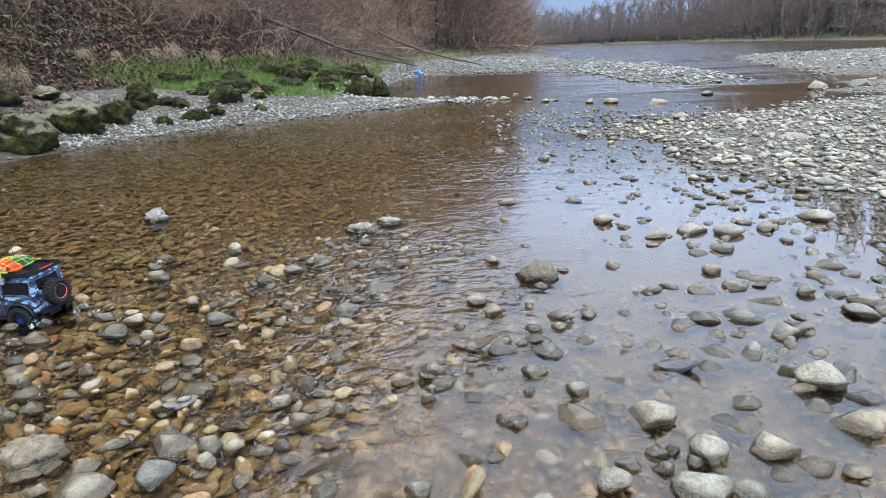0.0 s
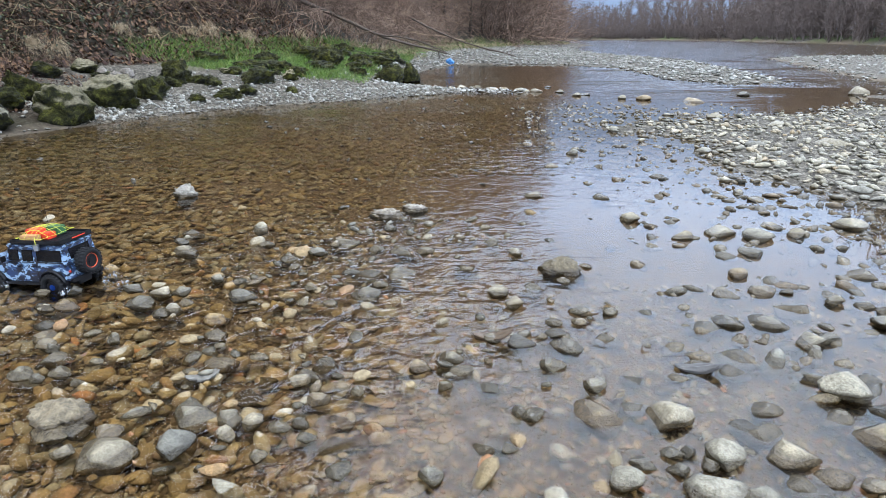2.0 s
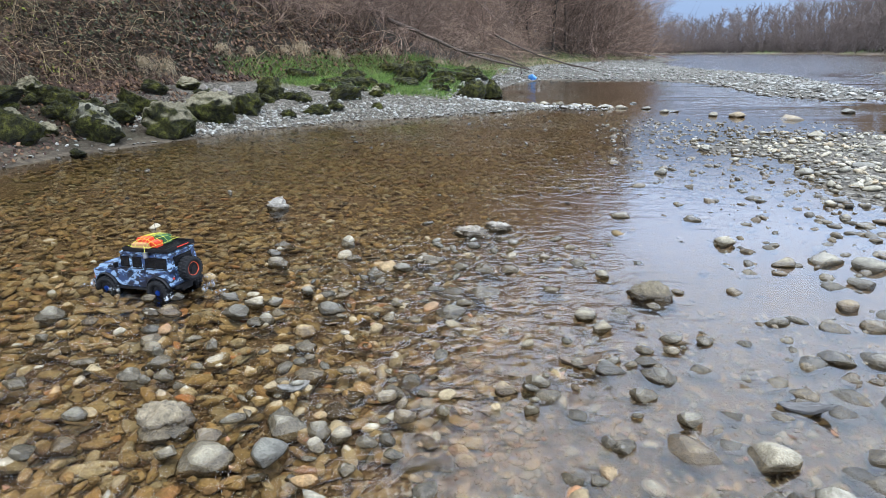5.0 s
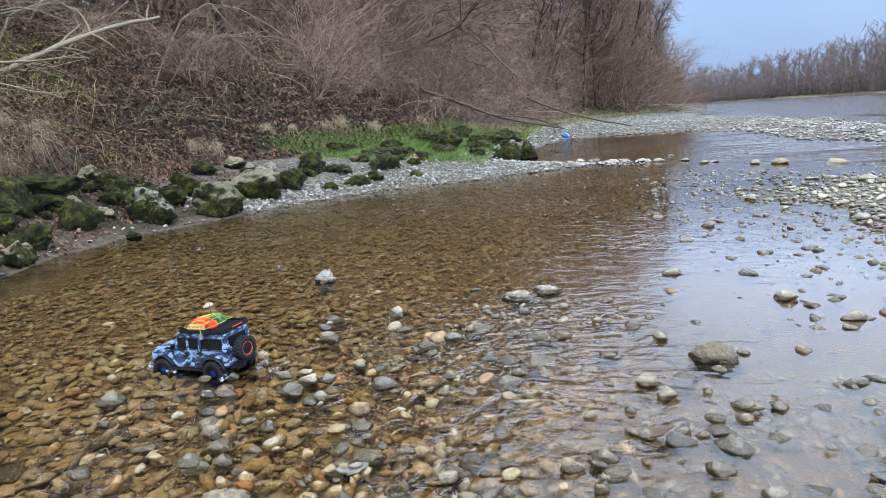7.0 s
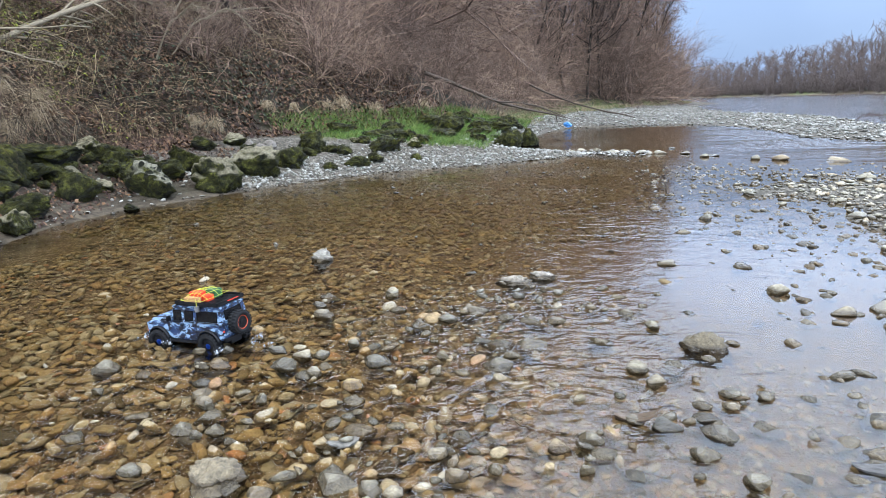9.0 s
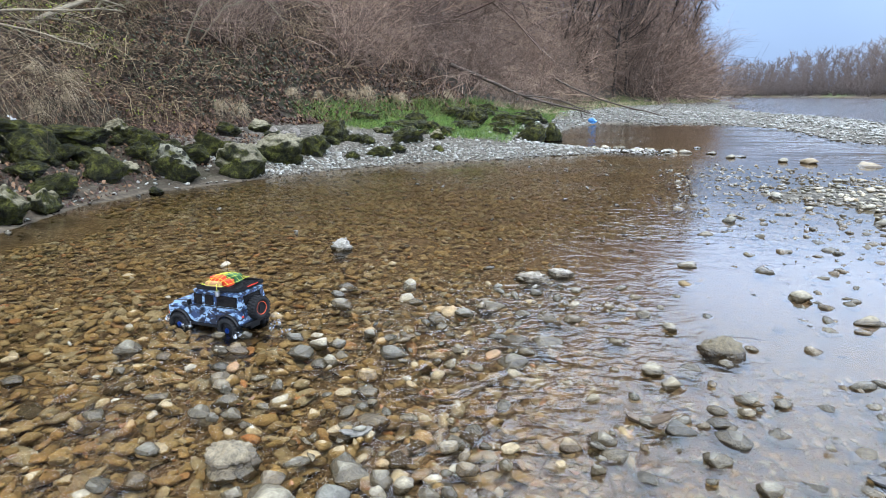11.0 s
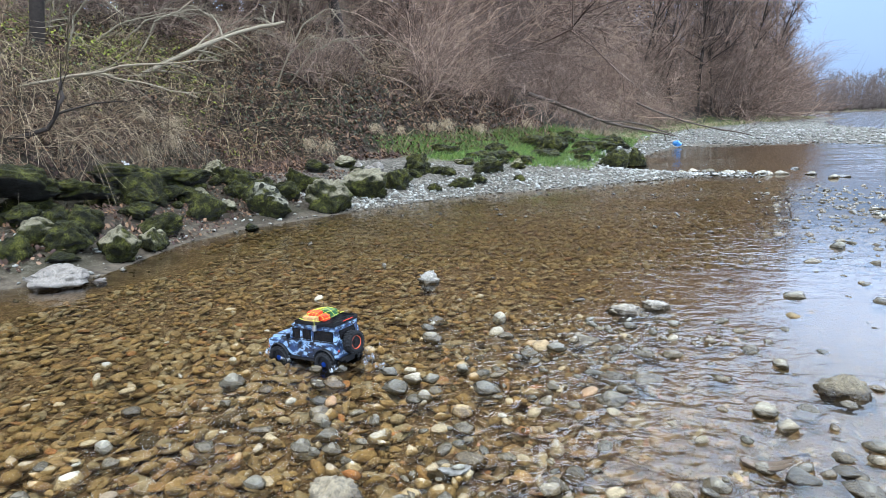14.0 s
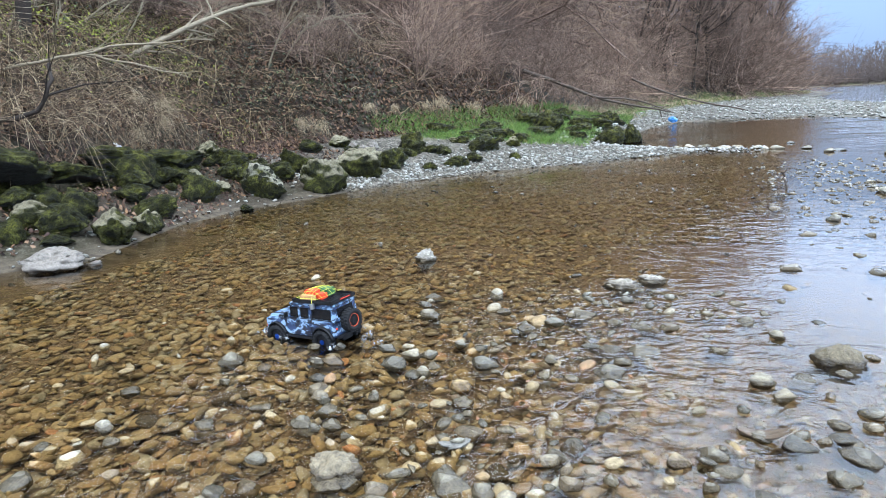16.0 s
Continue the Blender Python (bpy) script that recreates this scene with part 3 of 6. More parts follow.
# upstream, behind the camera, the same bed runs on
p, z = place(5000, -6.0, 2.4, -5.0, 1.3, RNG, lambda p, z, s, d, r, b1, b2: (s < -0.05) & (b1 < -0.05) & ((p[:, 1] < 0.9) | (p[:, 0] < -4)) & (RNG.random(len(p)) < np.clip((p[:, 1] + 5) / 3.5, 0, 1)))
size = 0.03 + 0.06 * RNG.random(len(p)) ** 2.2
stones_stuff("bed_pebbles", "brown algae-coated pebbles on the bed of the shallow river", M_BED, p, np.minimum(z + size * 0.16, -0.014 - size * 0.2), size, np.full(len(p), 0.45), 0.0, COARSE)
# the gravel bar
p, z = place(9500, 1.6, 8.5, 0.8, 10.2, RNG, lambda p, z, s, d, r, b1, b2: (b1 > -0.25) & (RNG.random(len(p)) < np.clip(5 / (p[:, 1] + p[:, 0] * 0.3), 0.3, 1)) & (RNG.random(len(p)) < np.clip((b1 + 0.35) / 0.5, 0.1, 1)))
size = 0.03 + 0.085 * RNG.random(len(p)) ** 2.4
stones_stuff("bar_gravel", "grey and tan cobbles of the gravel bar", M_PEBBLE, p, np.maximum(z, -0.04), size, 0.42 + 0.2 * RNG.random(len(p)), 0.25)
g_tip = RNG.random(170)
p = np.stack([0.2 + 1.3 * g_tip ** 1.4 + RNG.normal(0, 0.1, 170), 12.75 - 0.2 * g_tip + RNG.normal(0, 0.22, 170)], 1)
size = 0.05 + 0.09 * RNG.random(170) ** 2
stones_stuff("spit_shingle", "pale shingle trailing into the water from the spit", M_PALE, p, RNG.normal(-0.004, 0.012, 170), size, np.full(170, 0.55), 0.2, MID)
p, z = place(11000, 1.6, 11.0, -3.0, 14.5, RNG, lambda p, z, s, d, r, b1, b2: (b1 > -0.12) & (RNG.random(len(p)) < np.clip(4.2 / (np.abs(p[:, 1]) * 0.6 + p[:, 0] * 0.4), 0.3, 1)) & (RNG.random(len(p)) < np.clip((b1 + 0.3) / 0.5, 0.1, 1)))
size = 0.035 + 0.085 * RNG.random(len(p)) ** 2.4
thick = 0.34 + 0.14 * RNG.random(len(p))
close = (p[:, 1] < 5.5) & (p[:, 0] < 4.2) & (p[:, 1] > 0.8)
for pick, bases in ((close, MID), (~close, LOW)):
    stones_stuff("bar_cobbles", "closely packed grey and tan cobbles of the gravel bar", M_PEBBLE, p[pick], np.maximum(z, -0.02)[pick], size[pick], thick[pick], 0.3, bases)
# pale shingle along the left shore, its spit and the far band
p, z = place(26000, -5.6, 1.2, 3.2, 14, RNG, lambda p, z, s, d, r, b1, b2: (s > -0.3) & (d < -0.9) & (RNG.random(len(p)) < np.where(s < 0, 0.3, np.clip(1.6 - s, 0.2, 1))) & (RNG.random(len(p)) < np.where(p[:, 1] < 7.8, 0.13, 0.8)))
size = 0.025 + 0.085 * RNG.random(len(p)) ** 2.5
stones_stuff("shore_shingle", "pale washed shingle along the foot of the bank", M_PALE, p, z, size, np.full(len(p), 0.55), 0.2)
p, z = place(30000, -2.5, 14, 13, 70, RNG, lambda p, z, s, d, r, b1, b2: (s > -0.5) & (d < -0.8) & (RNG.random(len(p)) < np.clip(18 / p[:, 1], 0.15, 1)))
size = 0.05 + 0.14 * RNG.random(len(p)) ** 2.5
stones_stuff("far_shingle", "broad band of pale shingle reaching across the river", M_PALE, p, z, size, np.full(len(p), 0.5), 0.25, [ball(1, 70, lumps=0.3)])
p, z = place(6000, 9, 34, 11, 36, RNG, lambda p, z, s, d, r, b1, b2: (b2 > -0.5) & (RNG.random(len(p)) < 0.7))
size = 0.06 + 0.14 * RNG.random(len(p)) ** 2.5
stones_stuff("distant_bar", "pale shingle bar far across the river", M_PALE, p, z, size, np.full(len(p), 0.5), 0.25, [ball(1, 71, lumps=0.3)])
# stones scattered loosely outside the bar, and small ones that just break the surface
p, z = place(7000, 0.9, 4.5, 1.2, 10.5, RNG, lambda p, z, s, d, r, b1, b2: (b1 < 0.1) & (b1 > -1.3) & (RNG.random(len(p)) < np.clip(0.85 + b1 * 0.62, 0.05, 1) * 0.85))
size = 0.03 + 0.07 * RNG.random(len(p)) ** 2.2
stones_stuff("scattered_cobbles", "grey cobbles scattered in the shallows beside the bar", M_PEBBLE, p, np.minimum(-0.004, RNG.normal(-0.006, 0.012, len(p))) - 0.2 * size * 0.5, size, np.full(len(p), 0.55), 0.2, MID)
p, z = place(2300, -2.6, 1.6, 1.15, 4.2, RNG, lambda p, z, s, d, r, b1, b2: (b1 < 0) & (RNG.random(len(p)) < np.clip(1.15 - 0.36 * (p[:, 1] - 1.2) - 0.8 * np.clip(p[:, 0] + 0.2, 0, 9), 0.04, 1)))
size = 0.03 + 0.05 * RNG.random(len(p)) ** 1.6
stones_stuff("shallow_pebbles", "brown and grey pebbles just under and above the water", M_BED, p, RNG.normal(-0.028, 0.012, len(p)), size, np.full(len(p), 0.6), 0.1, MID)
p, z = place(260, -3.5, 1.4, 4.0, 11.5, RNG, lambda p, z, s, d, r, b1, b2: (s < -0.1) & (b1 < 0) & (RNG.random(len(p)) < 0.4))
size = 0.03 + 0.05 * RNG.random(len(p)) ** 2
stones_stuff("pool_stones", "small pale stones breaking the surface of the pool", M_PALE, p, RNG.normal(-0.008, 0.006, len(p)), size, np.full(len(p), 0.55), 0.1, MID)

# ---- single stones that stand out of the shallows ----
STONE_MESHES = []
for k in range(10):
    bv, bt = ball(3, 100 + k, squash=0.3, lumps=0.34, facets=12)
    bv = bv - np.array([0, 0, (bv[:, 2].max() + bv[:, 2].min()) / 2])
    STONE_MESHES.append(np_mesh("river_stone", bv / (bv.max(0) - bv.min(0)), bt, M_STONE))
LABELS = ["smooth grey river stone lying in shallow water", "rounded tan river cobble, wet at its foot", "pale grey cobble standing out of the water",
          "flat grey-brown river stone in the shallows"]
stone_rng = random.Random(3)


def set_stones(rows):
    for x, y, w, top in rows:
        me = stone_rng.choice(STONE_MESHES)
        ob = new("river_stone", me)
        top = top * (0.8 if y < 5.5 else 0.62)
        w = w * (1.0 if y < 5.5 else 0.7)
        tall = max(0.5 * w, top * 1.6) if top > 0 else 0.5 * w
        deep = w * stone_rng.uniform(0.65, 0.85)
        ob.matrix_basis = (Matrix.Translation((x, y + deep * 0.2, top - tall / 2)) @ Matrix.Rotation(stone_rng.uniform(-0.4, 0.4), 4, "Z")
                           @ Euler((stone_rng.uniform(-0.18, 0.18), stone_rng.uniform(-0.18, 0.18), 0)).to_matrix().to_4x4()
                           @ Matrix.Diagonal((w, deep, tall, 1)) @ Matrix.Rotation(stone_rng.choice((0, math.pi)), 4, "Z"))
        tagged(ob, "rounded river stone lying under clear water" if top <= 0 else stone_rng.choice(LABELS), "stone", "stones in the shallows")


set_stones([(-1.74, 1.46, 0.111, 0.024), (0.96, 1.51, 0.09, 0.037), (0.87, 1.52, 0.147, 0.048), (0.66, 1.56, 0.086, 0.052), (1.08, 1.56, 0.095, 0.015), (1.23, 1.56, 0.066, 0.027), (0.21, 1.57, 0.065, 0.039), (-0.01, 1.59, 0.064, 0.02), (1.15, 1.59, 0.088, 0.022), (-1.1, 1.6, 0.086, 0.028), (-0.35, 1.61, 0.046, 0.008), (0.8, 1.61, 0.055, 0.033), (0.72, 1.63, 0.069, 0.027), (0.88, 1.63, 0.047, 0.028), (-0.6, 1.64, 0.15, 0.045), (-0.71, 1.64, 0.069, 0.029), (-0.22, 1.64, 0.046, 0.027), (-1.02, 1.64, 0.092, 0.015), (0.93, 1.65, 0.095, 0.057), (-1.87, 1.65, 0.086, 0.015), (-0.44, 1.66, 0.097, 0.058), (1.09, 1.66, 0.125, 0.049), (0.81, 1.67, 0.056, 0.027), (0.34, 1.68, 0.062, 0.022)])
set_stones([(0.85, 1.68, 0.044, 0.027), (0.4, 1.69, 0.048, 0.021), (-0.05, 1.71, 0.105, -0.004), (-0.12, 1.72, 0.056, 0.024), (-0.79, 1.72, 0.108, 0.028), (-0.64, 1.72, 0.069, 0.029), (0.01, 1.73, 0.077, -0.004), (1.37, 1.73, 0.146, 0.058), (0.38, 1.74, 0.089, -0.004), (-1.65, 1.74, 0.077, 0.02), (-0.76, 1.75, 0.09, 0.021), (-0.2, 1.76, 0.064, 0.026), (1.08, 1.76, 0.103, 0.017), (-1.08, 1.77, 0.078, 0.034), (-0.28, 1.78, 0.069, 0.041), (-0.15, 1.78, 0.048, 0.029), (-0.35, 1.79, 0.073, 0.037), (-0.45, 1.8, 0.14, 0.032), (1.03, 1.8, 0.076, 0.014), (-1.75, 1.8, 0.071, 0.043), (0.85, 1.81, 0.137, 0.058), (-0.05, 1.82, 0.081, -0.004), (0.48, 1.83, 0.068, 0.025), (0.66, 1.83, 0.15, 0.038)])
set_stones([(1.31, 1.84, 0.104, 0.023), (0.44, 1.85, 0.042, 0.025), (-0.48, 1.86, 0.088, 0.024), (1.13, 1.87, 0.098, 0.023), (1.47, 1.87, 0.11, 0.021), (-0.12, 1.89, 0.071, 0.035), (-1.41, 1.92, 0.089, 0.021), (-0.34, 1.94, 0.107, -0.004), (-0.02, 1.94, 0.048, 0.029), (-1.71, 1.94, 0.121, -0.004), (1.4, 1.95, 0.158, 0.083), (0.37, 1.97, 0.078, 0.013), (-0.88, 1.98, 0.064, 0.018), (0.23, 1.98, 0.048, 0.029), (0.68, 1.98, 0.07, 0.034), (-1.0, 1.99, 0.046, 0.027), (-1.07, 2.01, 0.084, 0.033), (-0.31, 2.02, 0.073, -0.004), (-0.96, 2.03, 0.075, 0.026), (0.81, 2.03, 0.08, 0.013), (1.52, 2.03, 0.084, 0.024), (-0.56, 2.04, 0.096, -0.004), (-0.19, 2.04, 0.094, 0.024), (-0.1, 2.04, 0.047, 0.014)])
set_stones([(1.35, 2.04, 0.085, 0.021), (0.94, 2.05, 0.075, 0.012), (0.29, 2.07, 0.082, 0.019), (-1.92, 2.07, 0.105, 0.022), (0.15, 2.08, 0.072, 0.043), (1.13, 2.08, 0.105, 0.022), (-1.29, 2.09, 0.09, 0.014), (-0.48, 2.1, 0.116, 0.019), (-0.14, 2.1, 0.089, 0.014), (0.57, 2.1, 0.084, 0.028), (1.04, 2.1, 0.116, 0.023), (-1.04, 2.12, 0.122, 0.02), (0.25, 2.14, 0.096, 0.033), (1.18, 2.17, 0.134, 0.021), (-1.51, 2.18, 0.146, -0.004), (-1.08, 2.18, 0.058, 0.034), (-1.1, 2.19, 0.081, 0.034), (1.06, 2.2, 0.069, 0.012), (0.64, 2.23, 0.12, 0.031), (-1.57, 2.23, 0.05, 0.03), (-0.91, 2.25, 0.057, 0.034), (0.48, 2.26, 0.105, 0.035), (-1.16, 2.27, 0.103, 0.027), (1.46, 2.27, 0.098, 0.039)])
set_stones([(-1.15, 2.27, 0.078, 0.016), (0.39, 2.28, 0.066, 0.029), (-0.58, 2.29, 0.084, 0.02), (1.31, 2.29, 0.048, 0.017), (0.79, 2.3, 0.105, 0.017), (1.24, 2.3, 0.086, 0.016), (1.53, 2.3, 0.091, 0.033), (0.63, 2.33, 0.093, 0.019), (-1.22, 2.36, 0.088, 0.022), (1.15, 2.39, 0.131, 0.021), (1.83, 2.4, 0.125, 0.042), (-1.51, 2.4, 0.077, 0.022), (0.62, 2.42, 0.075, 0.022), (1.26, 2.42, 0.117, 0.03), (-1.71, 2.42, 0.124, 0.043), (1.39, 2.44, 0.153, 0.034), (-0.85, 2.48, 0.08, 0.021), (-0.81, 2.5, 0.075, 0.045), (1.92, 2.51, 0.157, 0.035), (-1.24, 2.52, 0.102, 0.033), (0.99, 2.52, 0.072, 0.012), (-1.32, 2.52, 0.103, 0.027), (-0.96, 2.54, 0.127, 0.035), (0.85, 2.54, 0.071, 0.012)])
set_stones([(1.57, 2.55, 0.144, 0.023), (-0.79, 2.57, 0.062, 0.022), (0.49, 2.57, 0.075, 0.045), (1.74, 2.62, 0.073, 0.041), (-0.6, 2.63, 0.119, 0.04), (-0.55, 2.63, 0.047, 0.028), (-0.1, 2.64, 0.123, 0.03), (-0.92, 2.64, 0.09, 0.05), (-1.41, 2.64, 0.065, 0.028), (-0.09, 2.65, 0.101, 0.035), (-0.85, 2.66, 0.085, 0.04), (-1.29, 2.67, 0.064, 0.033), (0.43, 2.68, 0.087, 0.049), (-0.94, 2.68, 0.086, 0.018), (-1.06, 2.69, 0.093, 0.036), (1.35, 2.7, 0.11, 0.03), (-0.33, 2.72, 0.071, 0.035), (1.52, 2.72, 0.114, 0.032), (1.61, 2.72, 0.063, 0.026), (0.59, 2.74, 0.108, 0.017), (-0.06, 2.78, 0.081, 0.023), (-0.04, 2.78, 0.048, 0.009), (-0.65, 2.79, 0.061, 0.025), (-0.75, 2.8, 0.072, 0.04)])
set_stones([(-0.58, 2.82, 0.066, 0.018), (0.72, 2.82, 0.058, 0.024), (0.02, 2.88, 0.138, 0.022), (-0.12, 2.89, 0.15, 0.024), (1.5, 2.91, 0.098, 0.044), (2.02, 2.92, 0.16, 0.026), (0.3, 2.99, 0.119, 0.019), (0.85, 3.0, 0.057, 0.022), (-0.51, 3.08, 0.109, 0.025), (-0.52, 3.08, 0.093, 0.021), (-0.39, 3.15, 0.094, 0.04), (-1.05, 3.16, 0.118, 0.041), (0.55, 3.16, 0.065, 0.039), (1.54, 3.16, 0.105, 0.03), (1.68, 3.18, 0.12, 0.042), (0.12, 3.19, 0.095, 0.033), (-0.0, 3.2, 0.137, 0.026), (-0.12, 3.22, 0.083, 0.025), (-0.68, 3.29, 0.088, 0.021), (-1.13, 3.31, 0.087, 0.031), (1.24, 3.31, 0.095, 0.015), (-0.31, 3.32, 0.161, 0.031), (0.45, 3.32, 0.086, 0.026), (0.74, 3.39, 0.058, 0.014)])
set_stones([(1.44, 3.44, 0.131, 0.05), (1.81, 3.44, 0.15, 0.064), (-1.14, 3.48, 0.117, 0.022), (2.05, 3.49, 0.102, 0.048), (1.65, 3.51, 0.162, 0.048), (-0.79, 3.52, 0.095, 0.05), (-0.09, 3.56, 0.073, 0.032), (2.41, 3.63, 0.183, 0.065), (1.32, 3.66, 0.098, 0.018), (1.24, 3.77, 0.107, 0.06), (1.19, 4.28, 0.121, 0.03), (0.77, 4.32, 0.12, 0.037), (1.29, 5.86, 0.155, 0.079), (2.47, 5.94, 0.222, 0.081), (3.78, 6.23, 0.441, 0.142), (3.08, 6.26, 0.301, 0.096), (3.91, 7.62, 0.373, 0.11), (3.53, 8.39, 0.286, 0.126), (4.0, 10.54, 0.695, 0.111), (3.32, 10.9, 0.342, 0.144), (3.0, 11.02, 0.202, 0.121)])
set_stones([(2.36, 11.61, 0.231, 0.094), (5.3, 11.62, 0.294, 0.123), (7.4, 11.81, 0.445, 0.254), (8.38, 12.02, 0.572, 0.212)])

# the line of stones that runs on from the spit
set_stones([(0.12, 13.15, 0.281, 0.094), (0.34, 13.34, 0.309, 0.114), (0.62, 13.2, 0.329, 0.113), (0.89, 12.69, 0.339, 0.109), (1.18, 12.86, 0.299, 0.101), (1.43, 12.58, 0.315, 0.108), (1.57, 12.38, 0.222, 0.071), (1.75, 12.47, 0.336, 0.107), (2.18, 12.32, 0.267, 0.089), (2.52, 11.76, 0.277, 0.068), (1.94, 9.85, 0.177, 0.042), (2.12, 13.59, 0.22, 0.059)])


# ---- rocks along the foot of the bank ----
def set_rocks(rows):
    kinds = {"p": (M_BOULDER, "bare pale grey boulder at the water's edge"), "r": (M_ROCK, "grey boulder half covered in green moss"),
             "m": (M_ROCK, "grey boulder with mossy sides on the shore"), "M": (M_MOSS, "boulder wholly covered in green moss"),
             "D": (M_MOSS, "low dark boulder under thick moss"), "t": (M_PITTED, "pale boulder with dark pits and mossy sides")}
    for i, (x, y, w, h, k) in enumerate(rows):
        material, label = kinds[k]
        bv, bt = ball(4, int(abs(x * 131 + y * 57)) + i, squash=0.1, lumps=0.42, facets=6)
        bv = bv / (bv.max(0) - bv.min(0))
        rough_n = np.array([noise.noise(Vector(q * 9.0) + Vector((x, y, 3))) for q in bv])
        rough_f = np.array([noise.noise(Vector(q * 21.0) + Vector((y, x, 1))) for q in bv])
        bv = bv * (1 + 0.20 * rough_n[:, None] + 0.10 * rough_f[:, None])
        ob = new("boulder", np_mesh("boulder", bv, bt, material))
        g = float(height(x, y)[0])
        ob.matrix_basis = Matrix.Translation((x, y + 0.2 * w, max(g, -0.03) + h * 0.32)) @ Matrix.Rotation(0.7 * math.sin(x * 7), 4, "Z") @ Matrix.Diagonal((w, w * 0.8, h * 1.25, 1))
        tagged(ob, label, "boulder", "boulders along the shore")


set_rocks([(-4.48, 3.64, 0.61, 0.19, "p"), (-4.15, 3.81, 0.12, 0.07, "p"), (-4.66, 4.41, 0.44, 0.31, "m"), (-4.75, 4.92, 0.35, 0.22, "r"), (-5.02, 5.3, 0.49, 0.24, "M"), (-5.15, 6.14, 0.45, 0.34, "M"), (-4.82, 6.88, 0.62, 0.42, "t"), (-4.62, 6.3, 0.2, 0.1, "M"), (-6.1, 4.6, 0.62, 0.4, "M"), (-5.9, 5.9, 0.6, 0.4, "M"), (-5.23, 4.12, 0.42, 0.27, "r"), (-4.78, 3.95, 0.34, 0.09, "M"), (-6.18, 7.52, 0.44, 0.24, "r"), (-4.38, 7.62, 0.66, 0.42, "r"), (-4.29, 8.47, 0.72, 0.45, "r")])
set_rocks([(-4.76, 9.6, 0.29, 0.17, "p"), (-4.99, 9.71, 0.21, 0.16, "p"), (-4.81, 10.08, 0.24, 0.14, "p"), (-5.04, 7.93, 0.51, 0.38, "M"), (-4.24, 10.39, 0.5, 0.36, "M"), (-4.15, 9.22, 0.5, 0.34, "M"), (-3.14, 11.01, 0.61, 0.26, "M"), (-3.29, 10.01, 0.43, 0.17, "M"), (-3.57, 9.52, 0.25, 0.13, "M"), (-3.7, 11.55, 0.32, 0.15, "M"), (-2.72, 14.95, 0.82, 0.56, "D"), (-1.25, 14.5, 0.65, 0.46, "D"), (-0.83, 15.22, 0.49, 0.5, "D"), (-3.6, 13.2, 0.5, 0.28, "D"), (-2.3, 16.6, 0.6, 0.34, "D"), (-3.1, 17.0, 0.5, 0.3, "D"), (-1.9, 13.9, 0.4, 0.24, "D"), (-1.9, 20.2, 0.7, 0.36, "D"), (-2.6, 13.4, 0.42, 0.22, "M"), (-2.64, 15.33, 0.42, 0.28, "M"), (-6.43, 4.76, 0.65, 0.33, "M")])
set_rocks([(-6.22, 5.58, 0.6, 0.34, "M"), (-5.14, 3.79, 0.35, 0.21, "M"), (-5.51, 9.13, 0.48, 0.22, "M"), (-5.32, 9.72, 0.4, 0.21, "r"), (-5.97, 6.72, 0.49, 0.29, "M"), (-5.5, 7.13, 0.4, 0.22, "M"), (-5.25, 6.59, 0.27, 0.16, "r"), (-5.48, 5.42, 0.42, 0.19, "M"), (-5.49, 4.8, 0.4, 0.21, "M"), (-5.66, 4.29, 0.45, 0.23, "M"), (-3.18, 12.46, 0.46, 0.19, "M"), (-3.06, 18.93, 0.86, 0.28, "M"), (-2.16, 18.24, 0.66, 0.21, "M")])


# the crowded mossy stones between
fill = random.Random(21)
extra = []
while len(extra) < 80:
    y = fill.uniform(2.6, 12.5)
    near = y < 8.3
    x = float(np.interp(y, [2, 3.9, 5.4, 6.3, 7.6, 8.6, 9.9, 10.8, 12.5], [-5.4, -4.4, -4.8, -4.75, -4.15, -3.8, -2.8, -1.7, -1.6])) - (fill.uniform(0.35 if y < 4.8 else 0.7, 1.9) if near else fill.uniform(0.4, 2.2))
    if not near and fill.random() < 0.55:
        continue
    w = fill.uniform(0.16, 0.5) * (1 if near else 0.7)
    extra.append((round(x, 2), round(y, 2), w, w * fill.uniform(0.4, 0.65), "M" if fill.random() < 0.9 else "r"))
set_rocks(extra)


# low mossy mounds in the grass
mounds = []
for k in range(26):
    y = fill.uniform(12.0, 21)
    edge = float(np.interp(y, [11, 14, 18, 22], [-3.2, -1.4, -1.5, -1.2]))
    w = fill.uniform(0.3, 0.85)
    mounds.append((round(edge - fill.uniform(0.3, 2.2), 2), round(y, 2), w, w * fill.uniform(0.22, 0.4), fill.choice("MMD")))
set_rocks(mounds)


# moss-grown slabs that jut out over the foot of the bank
for i, (x, y, z, w) in enumerate([(-6.1, 3.9, 0.66, 0.95), (-6.0, 4.6, 0.72, 0.9), (-6.05, 5.35, 0.60, 0.8), (-6.2, 6.05, 0.70, 0.85), (-6.05, 6.75, 0.60, 0.9), (-6.6, 3.1, 0.74, 1.0)]):
    bv, bt = ball(4, 700 + i, squash=0.2, lumps=0.5, facets=8)
    bv = bv / (bv.max(0) - bv.min(0))
    ragged = np.array([noise.noise(Vector(q * 8.0) + Vector((x, y, 3))) for q in bv])
    ob = new("mossy_slab", np_mesh("mossy_slab", bv * (1 + 0.22 * ragged[:, None]), bt, M_MOSS))
    ob.matrix_basis = pose(x, y, z, 4 * math.sin(i * 5), 6, 70 + 15 * math.sin(i * 3)) @ Matrix.Diagonal((w, w * 0.85, 0.30 + 0.06 * math.sin(i * 2.3), 1))
    tagged(ob, "dark mossy rock slab jutting from the foot of the bank", "rock", "slabs under the bank")


